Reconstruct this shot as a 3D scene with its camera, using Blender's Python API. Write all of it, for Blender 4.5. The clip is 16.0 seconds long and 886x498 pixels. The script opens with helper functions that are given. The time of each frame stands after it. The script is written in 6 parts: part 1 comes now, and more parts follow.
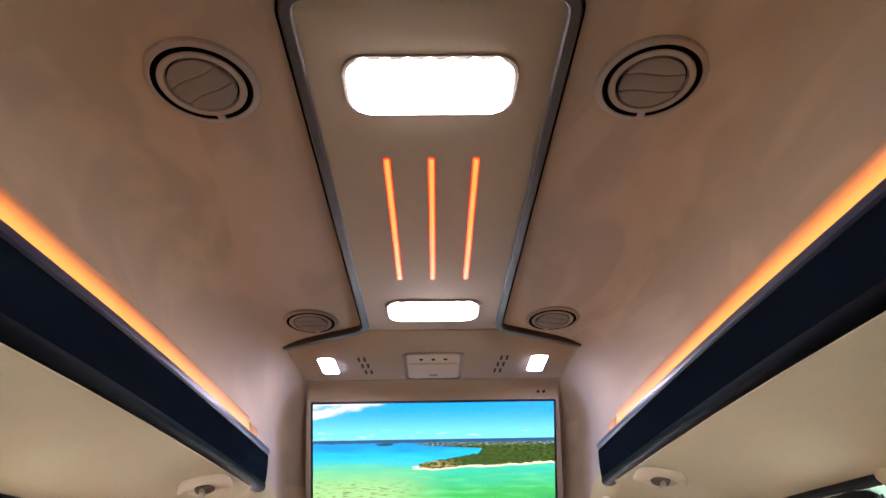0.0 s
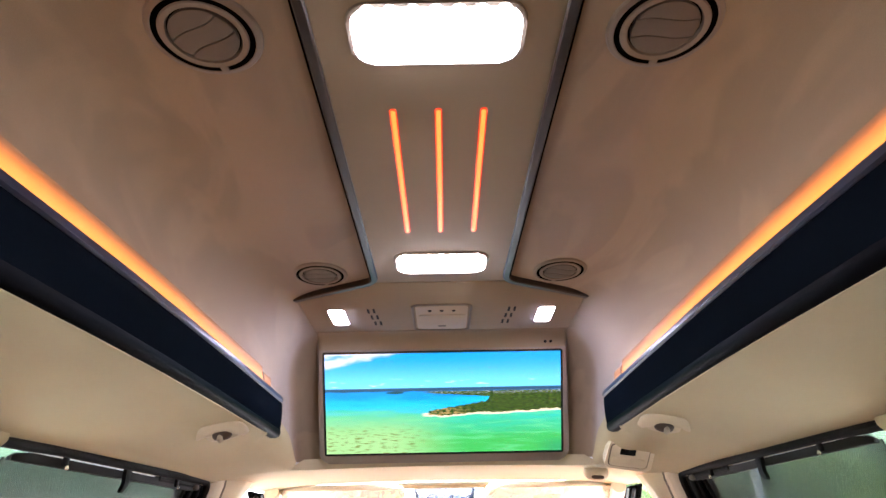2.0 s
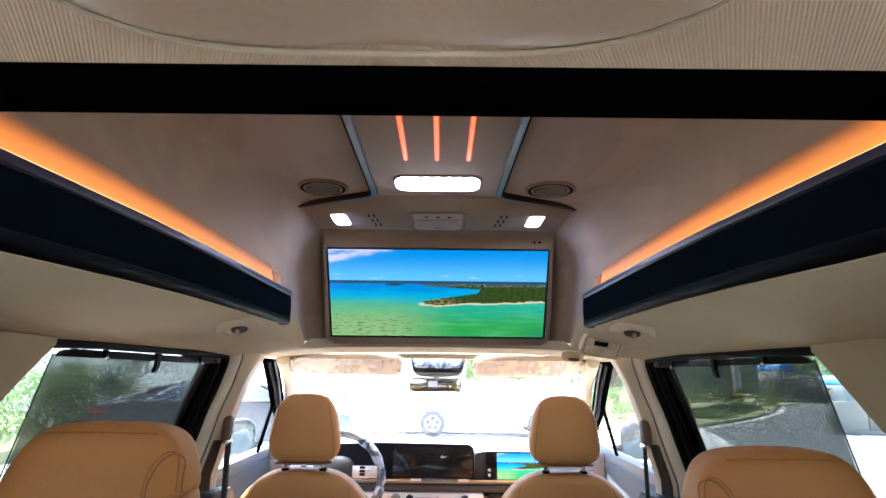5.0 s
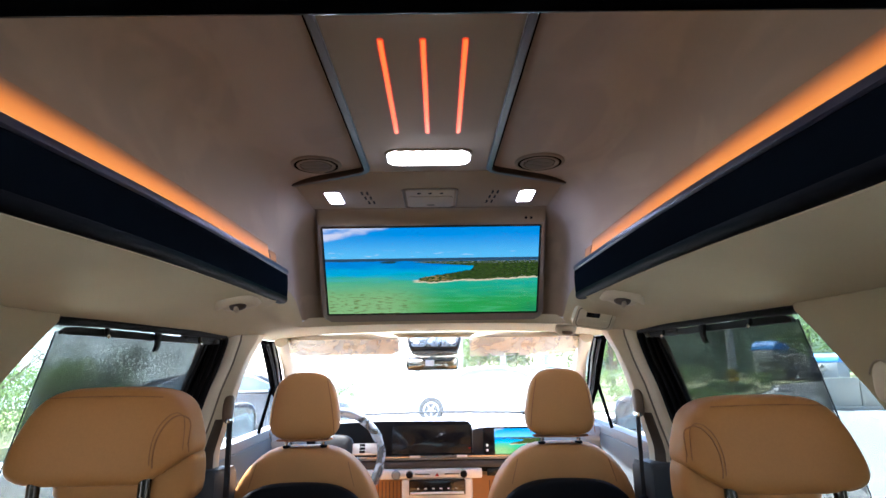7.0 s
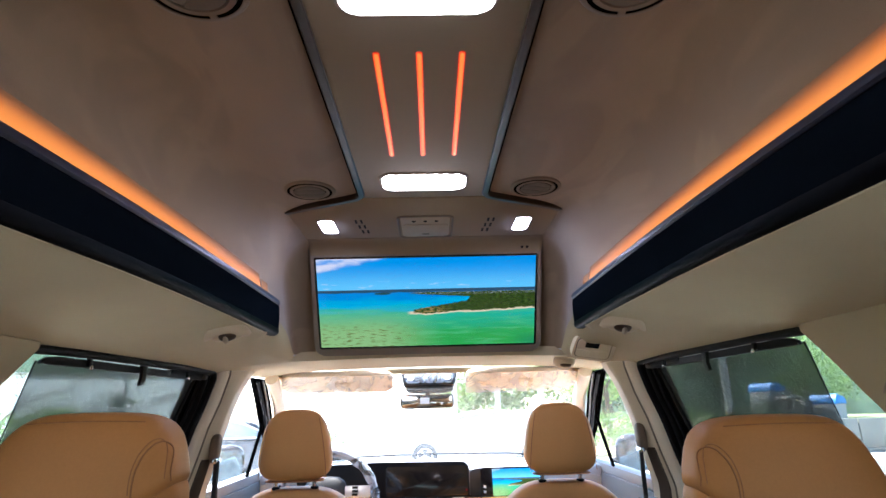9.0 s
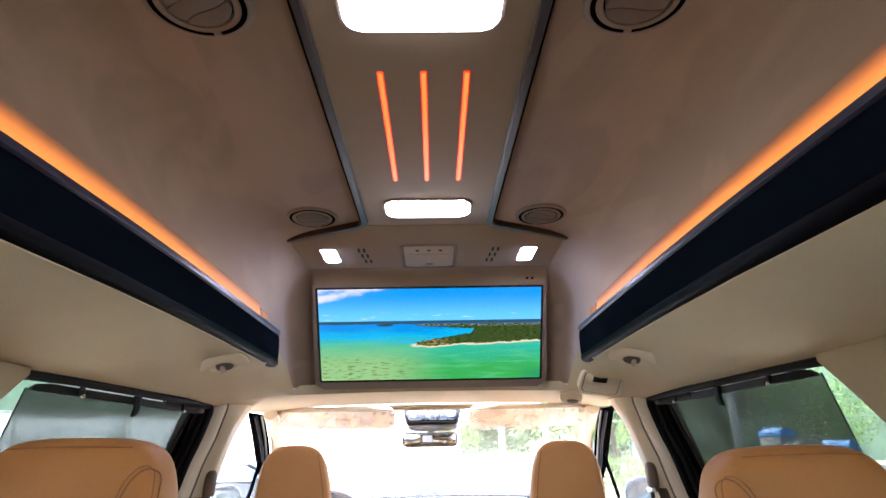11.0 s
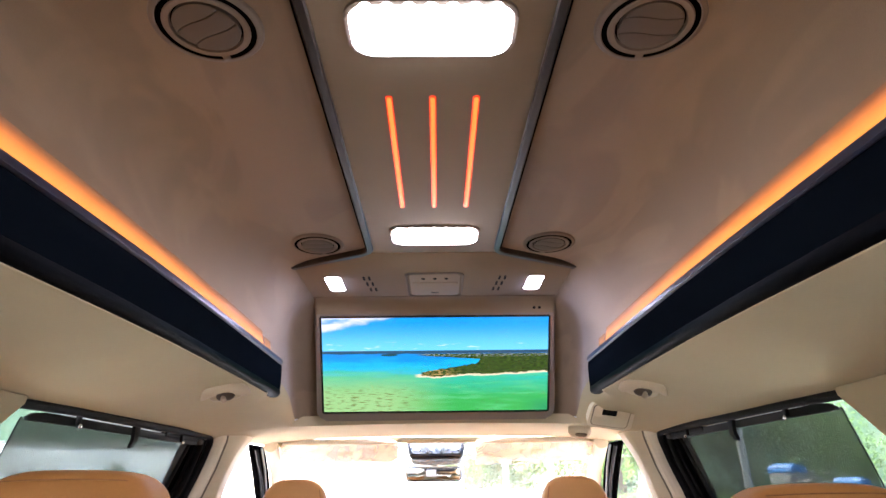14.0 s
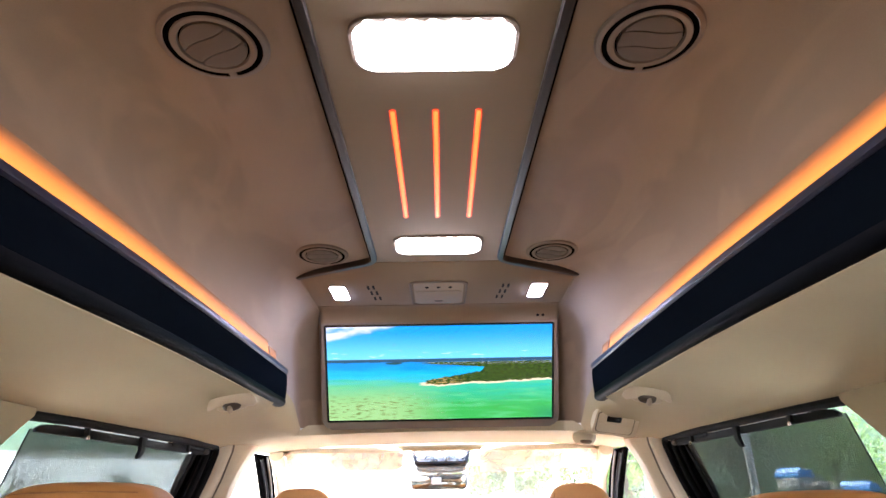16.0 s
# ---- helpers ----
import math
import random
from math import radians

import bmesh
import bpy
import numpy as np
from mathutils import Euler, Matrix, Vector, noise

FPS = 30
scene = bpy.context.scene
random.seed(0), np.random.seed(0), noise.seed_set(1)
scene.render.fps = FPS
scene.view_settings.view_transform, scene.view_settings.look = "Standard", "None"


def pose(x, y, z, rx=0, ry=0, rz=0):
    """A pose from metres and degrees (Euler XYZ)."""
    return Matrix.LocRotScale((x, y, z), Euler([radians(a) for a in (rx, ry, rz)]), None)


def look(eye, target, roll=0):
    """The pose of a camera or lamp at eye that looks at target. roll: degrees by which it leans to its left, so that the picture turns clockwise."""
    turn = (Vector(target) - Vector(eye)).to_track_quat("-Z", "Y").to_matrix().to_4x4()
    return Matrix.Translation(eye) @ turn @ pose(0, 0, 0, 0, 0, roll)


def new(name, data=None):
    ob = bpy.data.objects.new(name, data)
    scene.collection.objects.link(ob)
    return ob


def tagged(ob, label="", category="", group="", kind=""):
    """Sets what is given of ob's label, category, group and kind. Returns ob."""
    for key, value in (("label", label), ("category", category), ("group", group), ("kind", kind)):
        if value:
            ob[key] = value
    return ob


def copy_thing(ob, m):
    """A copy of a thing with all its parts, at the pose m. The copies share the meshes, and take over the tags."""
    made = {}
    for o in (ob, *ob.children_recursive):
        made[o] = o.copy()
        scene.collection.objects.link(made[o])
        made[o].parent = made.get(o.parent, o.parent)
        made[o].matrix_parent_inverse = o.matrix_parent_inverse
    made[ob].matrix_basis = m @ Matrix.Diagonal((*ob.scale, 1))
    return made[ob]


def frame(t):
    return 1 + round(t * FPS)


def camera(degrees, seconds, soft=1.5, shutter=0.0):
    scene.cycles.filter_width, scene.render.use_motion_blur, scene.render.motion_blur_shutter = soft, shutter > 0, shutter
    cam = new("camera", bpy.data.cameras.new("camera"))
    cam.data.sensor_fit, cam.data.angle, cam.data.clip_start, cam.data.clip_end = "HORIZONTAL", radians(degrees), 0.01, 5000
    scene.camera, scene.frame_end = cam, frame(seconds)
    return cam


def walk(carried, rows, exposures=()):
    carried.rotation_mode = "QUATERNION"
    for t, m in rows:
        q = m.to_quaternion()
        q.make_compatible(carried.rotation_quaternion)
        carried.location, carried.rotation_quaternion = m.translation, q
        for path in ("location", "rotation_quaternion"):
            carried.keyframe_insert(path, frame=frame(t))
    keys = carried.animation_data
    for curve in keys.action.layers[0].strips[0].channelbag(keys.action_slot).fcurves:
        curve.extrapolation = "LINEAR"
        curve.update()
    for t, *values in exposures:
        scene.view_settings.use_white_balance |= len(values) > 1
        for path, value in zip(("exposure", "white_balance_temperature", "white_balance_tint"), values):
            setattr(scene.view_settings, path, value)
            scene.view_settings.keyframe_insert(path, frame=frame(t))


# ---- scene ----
from mathutils.bvhtree import BVHTree
cam = camera(74.6, 16.0)
PATH = [
    (0, (0.003, -0.032, 1.164), (0.037, 1.671, 2.212), -1.2),
    (0.5, (0.004, -0.032, 1.16), (0.038, 1.679, 2.196), -1.2),
    (1, (0.003, -0.032, 1.159), (0.026, 1.698, 2.162), -1.3),
    (1.5, (0.004, -0.032, 1.16), (0.006, 1.718, 2.129), -1.2),
    (2, (0.003, -0.033, 1.165), (0.008, 1.751, 2.069), -1.1),
    (2.5, (0.015, -0.044, 1.192), (0.027, 1.785, 2.0), -2.3),
    (3, (0.02, -0.071, 1.22), (0.005, 1.813, 1.892), -1.3),
    (3.5, (0.016, -0.096, 1.244), (-0.006, 1.819, 1.819), -0.8),
    (4, (0.015, -0.112, 1.255), (-0.007, 1.823, 1.763), -0.9),
    (4.5, (0.015, -0.132, 1.266), (-0.002, 1.806, 1.757), 0.1),
    (5, (0.016, -0.159, 1.273), (0.015, 1.794, 1.703), 0.6),
    (5.2, (0.014, -0.167, 1.273), (0.015, 1.796, 1.659), 0.6),
    (7.5, (0.021, -0.178, 1.216), (0.044, 1.782, 1.616), -1.2),
    (8, (0.019, -0.167, 1.206), (0.053, 1.788, 1.626), -1.2),
    (8.5, (0.019, -0.157, 1.202), (0.064, 1.787, 1.671), -1.3),
    (9, (0.012, -0.142, 1.197), (0.057, 1.784, 1.734), -1.5),
    (11.5, (0.013, -0.106, 1.175), (0.035, 1.775, 1.854), -0.7),
    (12, (0.008, -0.101, 1.174), (0.022, 1.774, 1.868), -0.3),
    (12.5, (0.007, -0.099, 1.175), (0.033, 1.766, 1.897), -0.8),
    (13, (0.008, -0.096, 1.177), (0.036, 1.762, 1.916), -0.9),
    (13.5, (0.004, -0.093, 1.18), (0.028, 1.761, 1.931), -0.8),
    (14, (0.006, -0.091, 1.179), (0.028, 1.757, 1.944), -0.7),
    (14.5, (0.009, -0.092, 1.182), (0.034, 1.75, 1.96), -0.4),
    (15, (0.01, -0.095, 1.182), (0.047, 1.735, 1.989), -0.6),
    (15.5, (0.011, -0.102, 1.186), (0.048, 1.727, 1.995), -0.7),
    (16, (0.004, -0.103, 1.182), (0.017, 1.737, 1.966), -1.1),
]
walk(cam, [(t, look(eye, target, roll)) for t, eye, target, roll in PATH],
     [(0, 3.8, 6500, 20), (1.5, 3.8, 6500, 19), (2, 3.81, 6450, 18), (2.5, 3.79, 6400, 18), (3, 3.7, 6350, 16), (3.5, 3.41, 6250, 13), (4, 3.19, 6150, 12), (4.5, 3.02, 6050, 12), (5, 2.93, 6000, 12), (7.5, 2.69, 5800, 10), (8, 2.69, 5800, 10), (9, 2.82, 5950, 12), (11.5, 3.22, 6250, 16), (14.5, 3.51, 6400, 18), (16, 3.61, 6400, 18)])

# ---------------------------------------------------------------- world and light
world = bpy.data.worlds.new("world")
scene.world = world
world.use_nodes = True
wn, wl = world.node_tree.nodes, world.node_tree.links
sky = wn.new("ShaderNodeTexSky")
sky.sky_type = "NISHITA"
sky.sun_disc = False
sky.sun_elevation = radians(61)
sky.sun_rotation = radians(-36)
sky.altitude = 50
sky.dust_density = 1.2
wn["Background"].inputs["Strength"].default_value = 0.15
wl.new(sky.outputs["Color"], wn["Background"].inputs["Color"])

sun = new("sun", bpy.data.lights.new("sun", "SUN"))
sun.data.energy, sun.data.angle, sun.data.color = 5.0, radians(0.6), (1.0, 0.95, 0.88)
sun.matrix_basis = look((-5.1, 7.0, 15.6), (0, 0, 0))


# ---------------------------------------------------------------- materials
def nodes_of(name):
    m = bpy.data.materials.new(name)
    m.use_nodes = True
    t = m.node_tree
    return m, t, t.nodes, t.links, t.nodes["Principled BSDF"]


def mat(name, base, rough=0.6, metal=0.0, var=0.12, scale=6.0, grain=400.0, bump=0.15, depth=0.0006, coat=0.0, sheen=0.0, spec=0.5):
    """A surface with large uneven patches, fine grain and a bump at real size."""
    m, t, n, l, b = nodes_of(name)
    co = n.new("ShaderNodeTexCoord")
    big, fine = n.new("ShaderNodeTexNoise"), n.new("ShaderNodeTexNoise")
    big.inputs["Scale"].default_value, big.inputs["Detail"].default_value = scale, 4
    fine.inputs["Scale"].default_value, fine.inputs["Detail"].default_value = grain, 3
    for k in (big, fine):
        l.new(co.outputs["Object"], k.inputs["Vector"])
    add = n.new("ShaderNodeMath")
    add.operation = "MULTIPLY_ADD"
    l.new(fine.outputs["Fac"], add.inputs[0])
    add.inputs[1].default_value = 0.4
    l.new(big.outputs["Fac"], add.inputs[2])
    ramp = n.new("ShaderNodeMapRange")
    ramp.inputs["From Min"].default_value, ramp.inputs["From Max"].default_value = 0.4, 1.0
    ramp.inputs["To Min"].default_value, ramp.inputs["To Max"].default_value = 1 - var, 1 + var
    l.new(add.outputs[0], ramp.inputs["Value"])
    mul = n.new("ShaderNodeVectorMath")
    mul.operation = "SCALE"
    mul.inputs[0].default_value = base
    l.new(ramp.outputs["Result"], mul.inputs["Scale"])
    l.new(mul.outputs[0], b.inputs["Base Color"])
    rr = n.new("ShaderNodeMapRange")
    rr.inputs["To Min"].default_value, rr.inputs["To Max"].default_value = max(0.03, rough - 0.08), min(1, rough + 0.08)
    l.new(big.outputs["Fac"], rr.inputs["Value"])
    l.new(rr.outputs["Result"], b.inputs["Roughness"])
    b.inputs["Metallic"].default_value = metal
    b.inputs["Coat Weight"].default_value = coat
    b.inputs["Specular IOR Level"].default_value = spec
    if sheen:
        b.inputs["Sheen Weight"].default_value = sheen
        b.inputs["Sheen Roughness"].default_value = 0.4
        b.inputs["Sheen Tint"].default_value = (0.93, 0.90, 1.0, 1)
    if bump:
        bp = n.new("ShaderNodeBump")
        bp.inputs["Strength"].default_value, bp.inputs["Distance"].default_value = bump, depth
        l.new(fine.outputs["Fac"], bp.inputs["Height"])
        l.new(bp.outputs["Normal"], b.inputs["Normal"])
    return m


def glow(name, colour, strength):
    m, t, n, l, b = nodes_of(name)
    b.inputs["Base Color"].default_value = (*[0.3 * c for c in colour], 1)
    b.inputs["Roughness"].default_value = 0.4
    b.inputs["Emission Color"].default_value = (*colour, 1)
    b.inputs["Emission Strength"].default_value = strength
    return m


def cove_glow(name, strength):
    """Cove surface with its wash of light painted as emission: bright at the foot, fading towards its upper edge."""
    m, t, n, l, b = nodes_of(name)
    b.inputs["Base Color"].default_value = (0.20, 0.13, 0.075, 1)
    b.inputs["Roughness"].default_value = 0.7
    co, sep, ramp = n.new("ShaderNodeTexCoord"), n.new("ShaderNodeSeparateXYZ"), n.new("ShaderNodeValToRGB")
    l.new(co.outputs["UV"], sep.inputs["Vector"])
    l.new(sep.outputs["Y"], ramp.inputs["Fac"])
    # the stops hold the fall-off of light up the cove
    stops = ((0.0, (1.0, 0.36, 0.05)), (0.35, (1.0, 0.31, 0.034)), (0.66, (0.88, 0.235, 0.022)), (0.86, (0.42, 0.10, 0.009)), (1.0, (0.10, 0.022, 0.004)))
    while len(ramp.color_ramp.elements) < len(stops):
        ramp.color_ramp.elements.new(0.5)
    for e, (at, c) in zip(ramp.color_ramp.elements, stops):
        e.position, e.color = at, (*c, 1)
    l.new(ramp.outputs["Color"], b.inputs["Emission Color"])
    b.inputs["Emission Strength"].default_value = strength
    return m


def napped(m):
    """Brush marks: patches where the nap of the suede lies the other way."""
    n, l = m.node_tree.nodes, m.node_tree.links
    b = n["Principled BSDF"]
    old = b.inputs["Base Color"].links[0].from_socket
    co, mp, k, r, sc = n.new("ShaderNodeTexCoord"), n.new("ShaderNodeMapping"), n.new("ShaderNodeTexNoise"), n.new("ShaderNodeMapRange"), n.new("ShaderNodeVectorMath")
    mp.inputs["Rotation"].default_value = (0, 0, 0.6)
    mp.inputs["Scale"].default_value = (6.5, 2.2, 5)
    k.inputs["Scale"].default_value, k.inputs["Detail"].default_value, k.inputs["Distortion"].default_value = 1.0, 3, 1.2
    r.inputs["From Min"].default_value, r.inputs["From Max"].default_value = 0.47, 0.56
    r.inputs["To Min"].default_value, r.inputs["To Max"].default_value = 0.91, 1.09
    r.interpolation_type = "SMOOTHSTEP"
    sc.operation = "SCALE"
    l.new(co.outputs["Object"], mp.inputs["Vector"])
    l.new(mp.outputs["Vector"], k.inputs["Vector"])
    l.new(k.outputs["Fac"], r.inputs["Value"])
    l.new(old, sc.inputs[0])
    l.new(r.outputs["Result"], sc.inputs["Scale"])
    l.new(sc.outputs[0], b.inputs["Base Color"])
    return m


def leather(name, base, rough=0.42, cell=420.0, spec=0.4):
    """Grained leather: small cells under slow tone changes."""
    m = mat(name, base, rough, var=0.1, scale=5, grain=260, bump=0, spec=spec)
    n, l = m.node_tree.nodes, m.node_tree.links
    v, co, bp = n.new("ShaderNodeTexVoronoi"), n.new("ShaderNodeTexCoord"), n.new("ShaderNodeBump")
    v.inputs["Scale"].default_value = cell
    v.feature = "DISTANCE_TO_EDGE"
    l.new(co.outputs["Object"], v.inputs["Vector"])
    bp.inputs["Strength"].default_value, bp.inputs["Distance"].default_value = 0.25, 0.0006
    l.new(v.outputs["Distance"], bp.inputs["Height"])
    l.new(bp.outputs["Normal"], n["Principled BSDF"].inputs["Normal"])
    return m


def ribbed(name, base):
    """Knitted headliner cloth with fine ribs along the car."""
    m = mat(name, base, 0.9, var=0.08, scale=8, grain=900, bump=0)
    n, l = m.node_tree.nodes, m.node_tree.links
    w, co, bp = n.new("ShaderNodeTexWave"), n.new("ShaderNodeTexCoord"), n.new("ShaderNodeBump")
    w.wave_type, w.bands_direction = "BANDS", "X"
    w.inputs["Scale"].default_value = 300
    w.inputs["Distortion"].default_value = 0.0
    w.inputs["Detail Scale"].default_value = 30
    # the ribs spread outwards from the middle of the car
    sep, fold, lean, com = n.new("ShaderNodeSeparateXYZ"), n.new("ShaderNodeMath"), n.new("ShaderNodeMath"), n.new("ShaderNodeCombineXYZ")
    fold.operation, lean.operation, lean.inputs[1].default_value = "ABSOLUTE", "MULTIPLY_ADD", -0.50
    l.new(co.outputs["Object"], sep.inputs["Vector"])
    l.new(sep.outputs["X"], fold.inputs[0])
    l.new(sep.outputs["Y"], lean.inputs[0])
    l.new(fold.outputs[0], lean.inputs[2])
    l.new(lean.outputs[0], com.inputs["X"])
    l.new(com.outputs["Vector"], w.inputs["Vector"])
    bp.inputs["Strength"].default_value, bp.inputs["Distance"].default_value = 0.40, 0.0005
    l.new(w.outputs["Fac"], bp.inputs["Height"])
    l.new(bp.outputs["Normal"], n["Principled BSDF"].inputs["Normal"])
    return m


def thin_leaf(name, base, *rest, **more):
    """A leaf that lets part of the sun through."""
    m = mat(name, base, *rest, **more)
    n, l = m.node_tree.nodes, m.node_tree.links
    b = n["Principled BSDF"]
    tl, mx = n.new("ShaderNodeBsdfTranslucent"), n.new("ShaderNodeMixShader")
    tl.inputs["Color"].default_value = (base[0] * 1.7, base[1] * 1.8, base[2] * 1.5, 1)
    mx.inputs["Fac"].default_value = 0.45
    l.new(b.outputs["BSDF"], mx.inputs[1])
    l.new(tl.outputs["BSDF"], mx.inputs[2])
    l.new(mx.outputs["Shader"], n["Material Output"].inputs["Surface"])
    return m


def sheeting(name, base, through_colour, share):
    """Taut plastic sheet that glows where the sun stands behind it."""
    m = mat(name, base, 0.5, var=0.12, scale=1.5, grain=30, bump=0)
    n, l = m.node_tree.nodes, m.node_tree.links
    tl, mx = n.new("ShaderNodeBsdfTranslucent"), n.new("ShaderNodeMixShader")
    tl.inputs["Color"].default_value = (*through_colour, 1)
    mx.inputs["Fac"].default_value = share
    l.new(n["Principled BSDF"].outputs["BSDF"], mx.inputs[1])
    l.new(tl.outputs["BSDF"], mx.inputs[2])
    l.new(mx.outputs["Shader"], n["Material Output"].inputs["Surface"])
    return m


def see_through(name, tint, clear, rough=0.05):
    """Glass or film: mostly clear, with a thin gloss."""
    m, t, n, l, b = nodes_of(name)
    b.inputs["Base Color"].default_value = (*tint, 1)
    b.inputs["Roughness"].default_value = rough
    tr, mx = n.new("ShaderNodeBsdfTransparent"), n.new("ShaderNodeMixShader")
    tr.inputs["Color"].default_value = (*tint, 1)
    mx.inputs["Fac"].default_value = clear
    l.new(b.outputs["BSDF"], mx.inputs[1])
    l.new(tr.outputs["BSDF"], mx.inputs[2])
    l.new(mx.outputs["Shader"], n["Material Output"].inputs["Surface"])
    return m


def crinkled(name, colour, least, most, cell):
    """Loose clear wrapping: folds that catch the light, clear between them."""
    m, t, n, l, b = nodes_of(name)
    b.inputs["Base Color"].default_value = (*colour, 1)
    b.inputs["Roughness"].default_value = 0.12
    co, k, bp, mr = n.new("ShaderNodeTexCoord"), n.new("ShaderNodeTexNoise"), n.new("ShaderNodeBump"), n.new("ShaderNodeMapRange")
    k.inputs["Scale"].default_value, k.inputs["Detail"].default_value, k.inputs["Distortion"].default_value = cell, 3, 1.5
    l.new(co.outputs["Object"], k.inputs["Vector"])
    bp.inputs["Strength"].default_value, bp.inputs["Distance"].default_value = 0.9, 0.006
    l.new(k.outputs["Fac"], bp.inputs["Height"])
    l.new(bp.outputs["Normal"], b.inputs["Normal"])
    mr.inputs["From Min"].default_value, mr.inputs["From Max"].default_value = 0.40, 0.60
    mr.inputs["To Min"].default_value, mr.inputs["To Max"].default_value = least, most
    mr.interpolation_type = "SMOOTHSTEP"
    l.new(k.outputs["Fac"], mr.inputs["Value"])
    tr, mx = n.new("ShaderNodeBsdfTransparent"), n.new("ShaderNodeMixShader")
    l.new(mr.outputs["Result"], mx.inputs["Fac"])
    l.new(b.outputs["BSDF"], mx.inputs[1])
    l.new(tr.outputs["BSDF"], mx.inputs[2])
    l.new(mx.outputs["Shader"], n["Material Output"].inputs["Surface"])
    return m


def mesh_cloth(name, colour, clear):
    """Woven sunshade net: dark threads with fine holes between them."""
    m, t, n, l, b = nodes_of(name)
    b.inputs["Base Color"].default_value = (*colour, 1)
    b.inputs["Roughness"].default_value = 0.8
    co, sep = n.new("ShaderNodeTexCoord"), n.new("ShaderNodeSeparateXYZ")
    l.new(co.outputs["Object"], sep.inputs["Vector"])
    parts = []
    for axis in ("Y", "Z"):
        s = n.new("ShaderNodeMath")
        s.operation = "MULTIPLY"
        s.inputs[1].default_value = 2 * math.pi / 0.0045
        l.new(sep.outputs[axis], s.inputs[0])
        k = n.new("ShaderNodeMath")
        k.operation = "SINE"
        l.new(s.outputs[0], k.inputs[0])
        parts.append(k)
    prod = n.new("ShaderNodeMath")
    prod.operation = "MULTIPLY"
    l.new(parts[0].outputs[0], prod.inputs[0])
    l.new(parts[1].outputs[0], prod.inputs[1])
    mr = n.new("ShaderNodeMapRange")
    mr.inputs["From Min"].default_value, mr.inputs["From Max"].default_value = -1, 1
    mr.inputs["To Min"].default_value, mr.inputs["To Max"].default_value = clear - 0.1, clear + 0.1
    l.new(prod.outputs[0], mr.inputs["Value"])
    tr, mx = n.new("ShaderNodeBsdfTransparent"), n.new("ShaderNodeMixShader")
    l.new(mr.outputs["Result"], mx.inputs["Fac"])
    l.new(b.outputs["BSDF"], mx.inputs[1])
    l.new(tr.outputs["BSDF"], mx.inputs[2])
    l.new(mx.outputs["Shader"], n["Material Output"].inputs["Surface"])
    return m


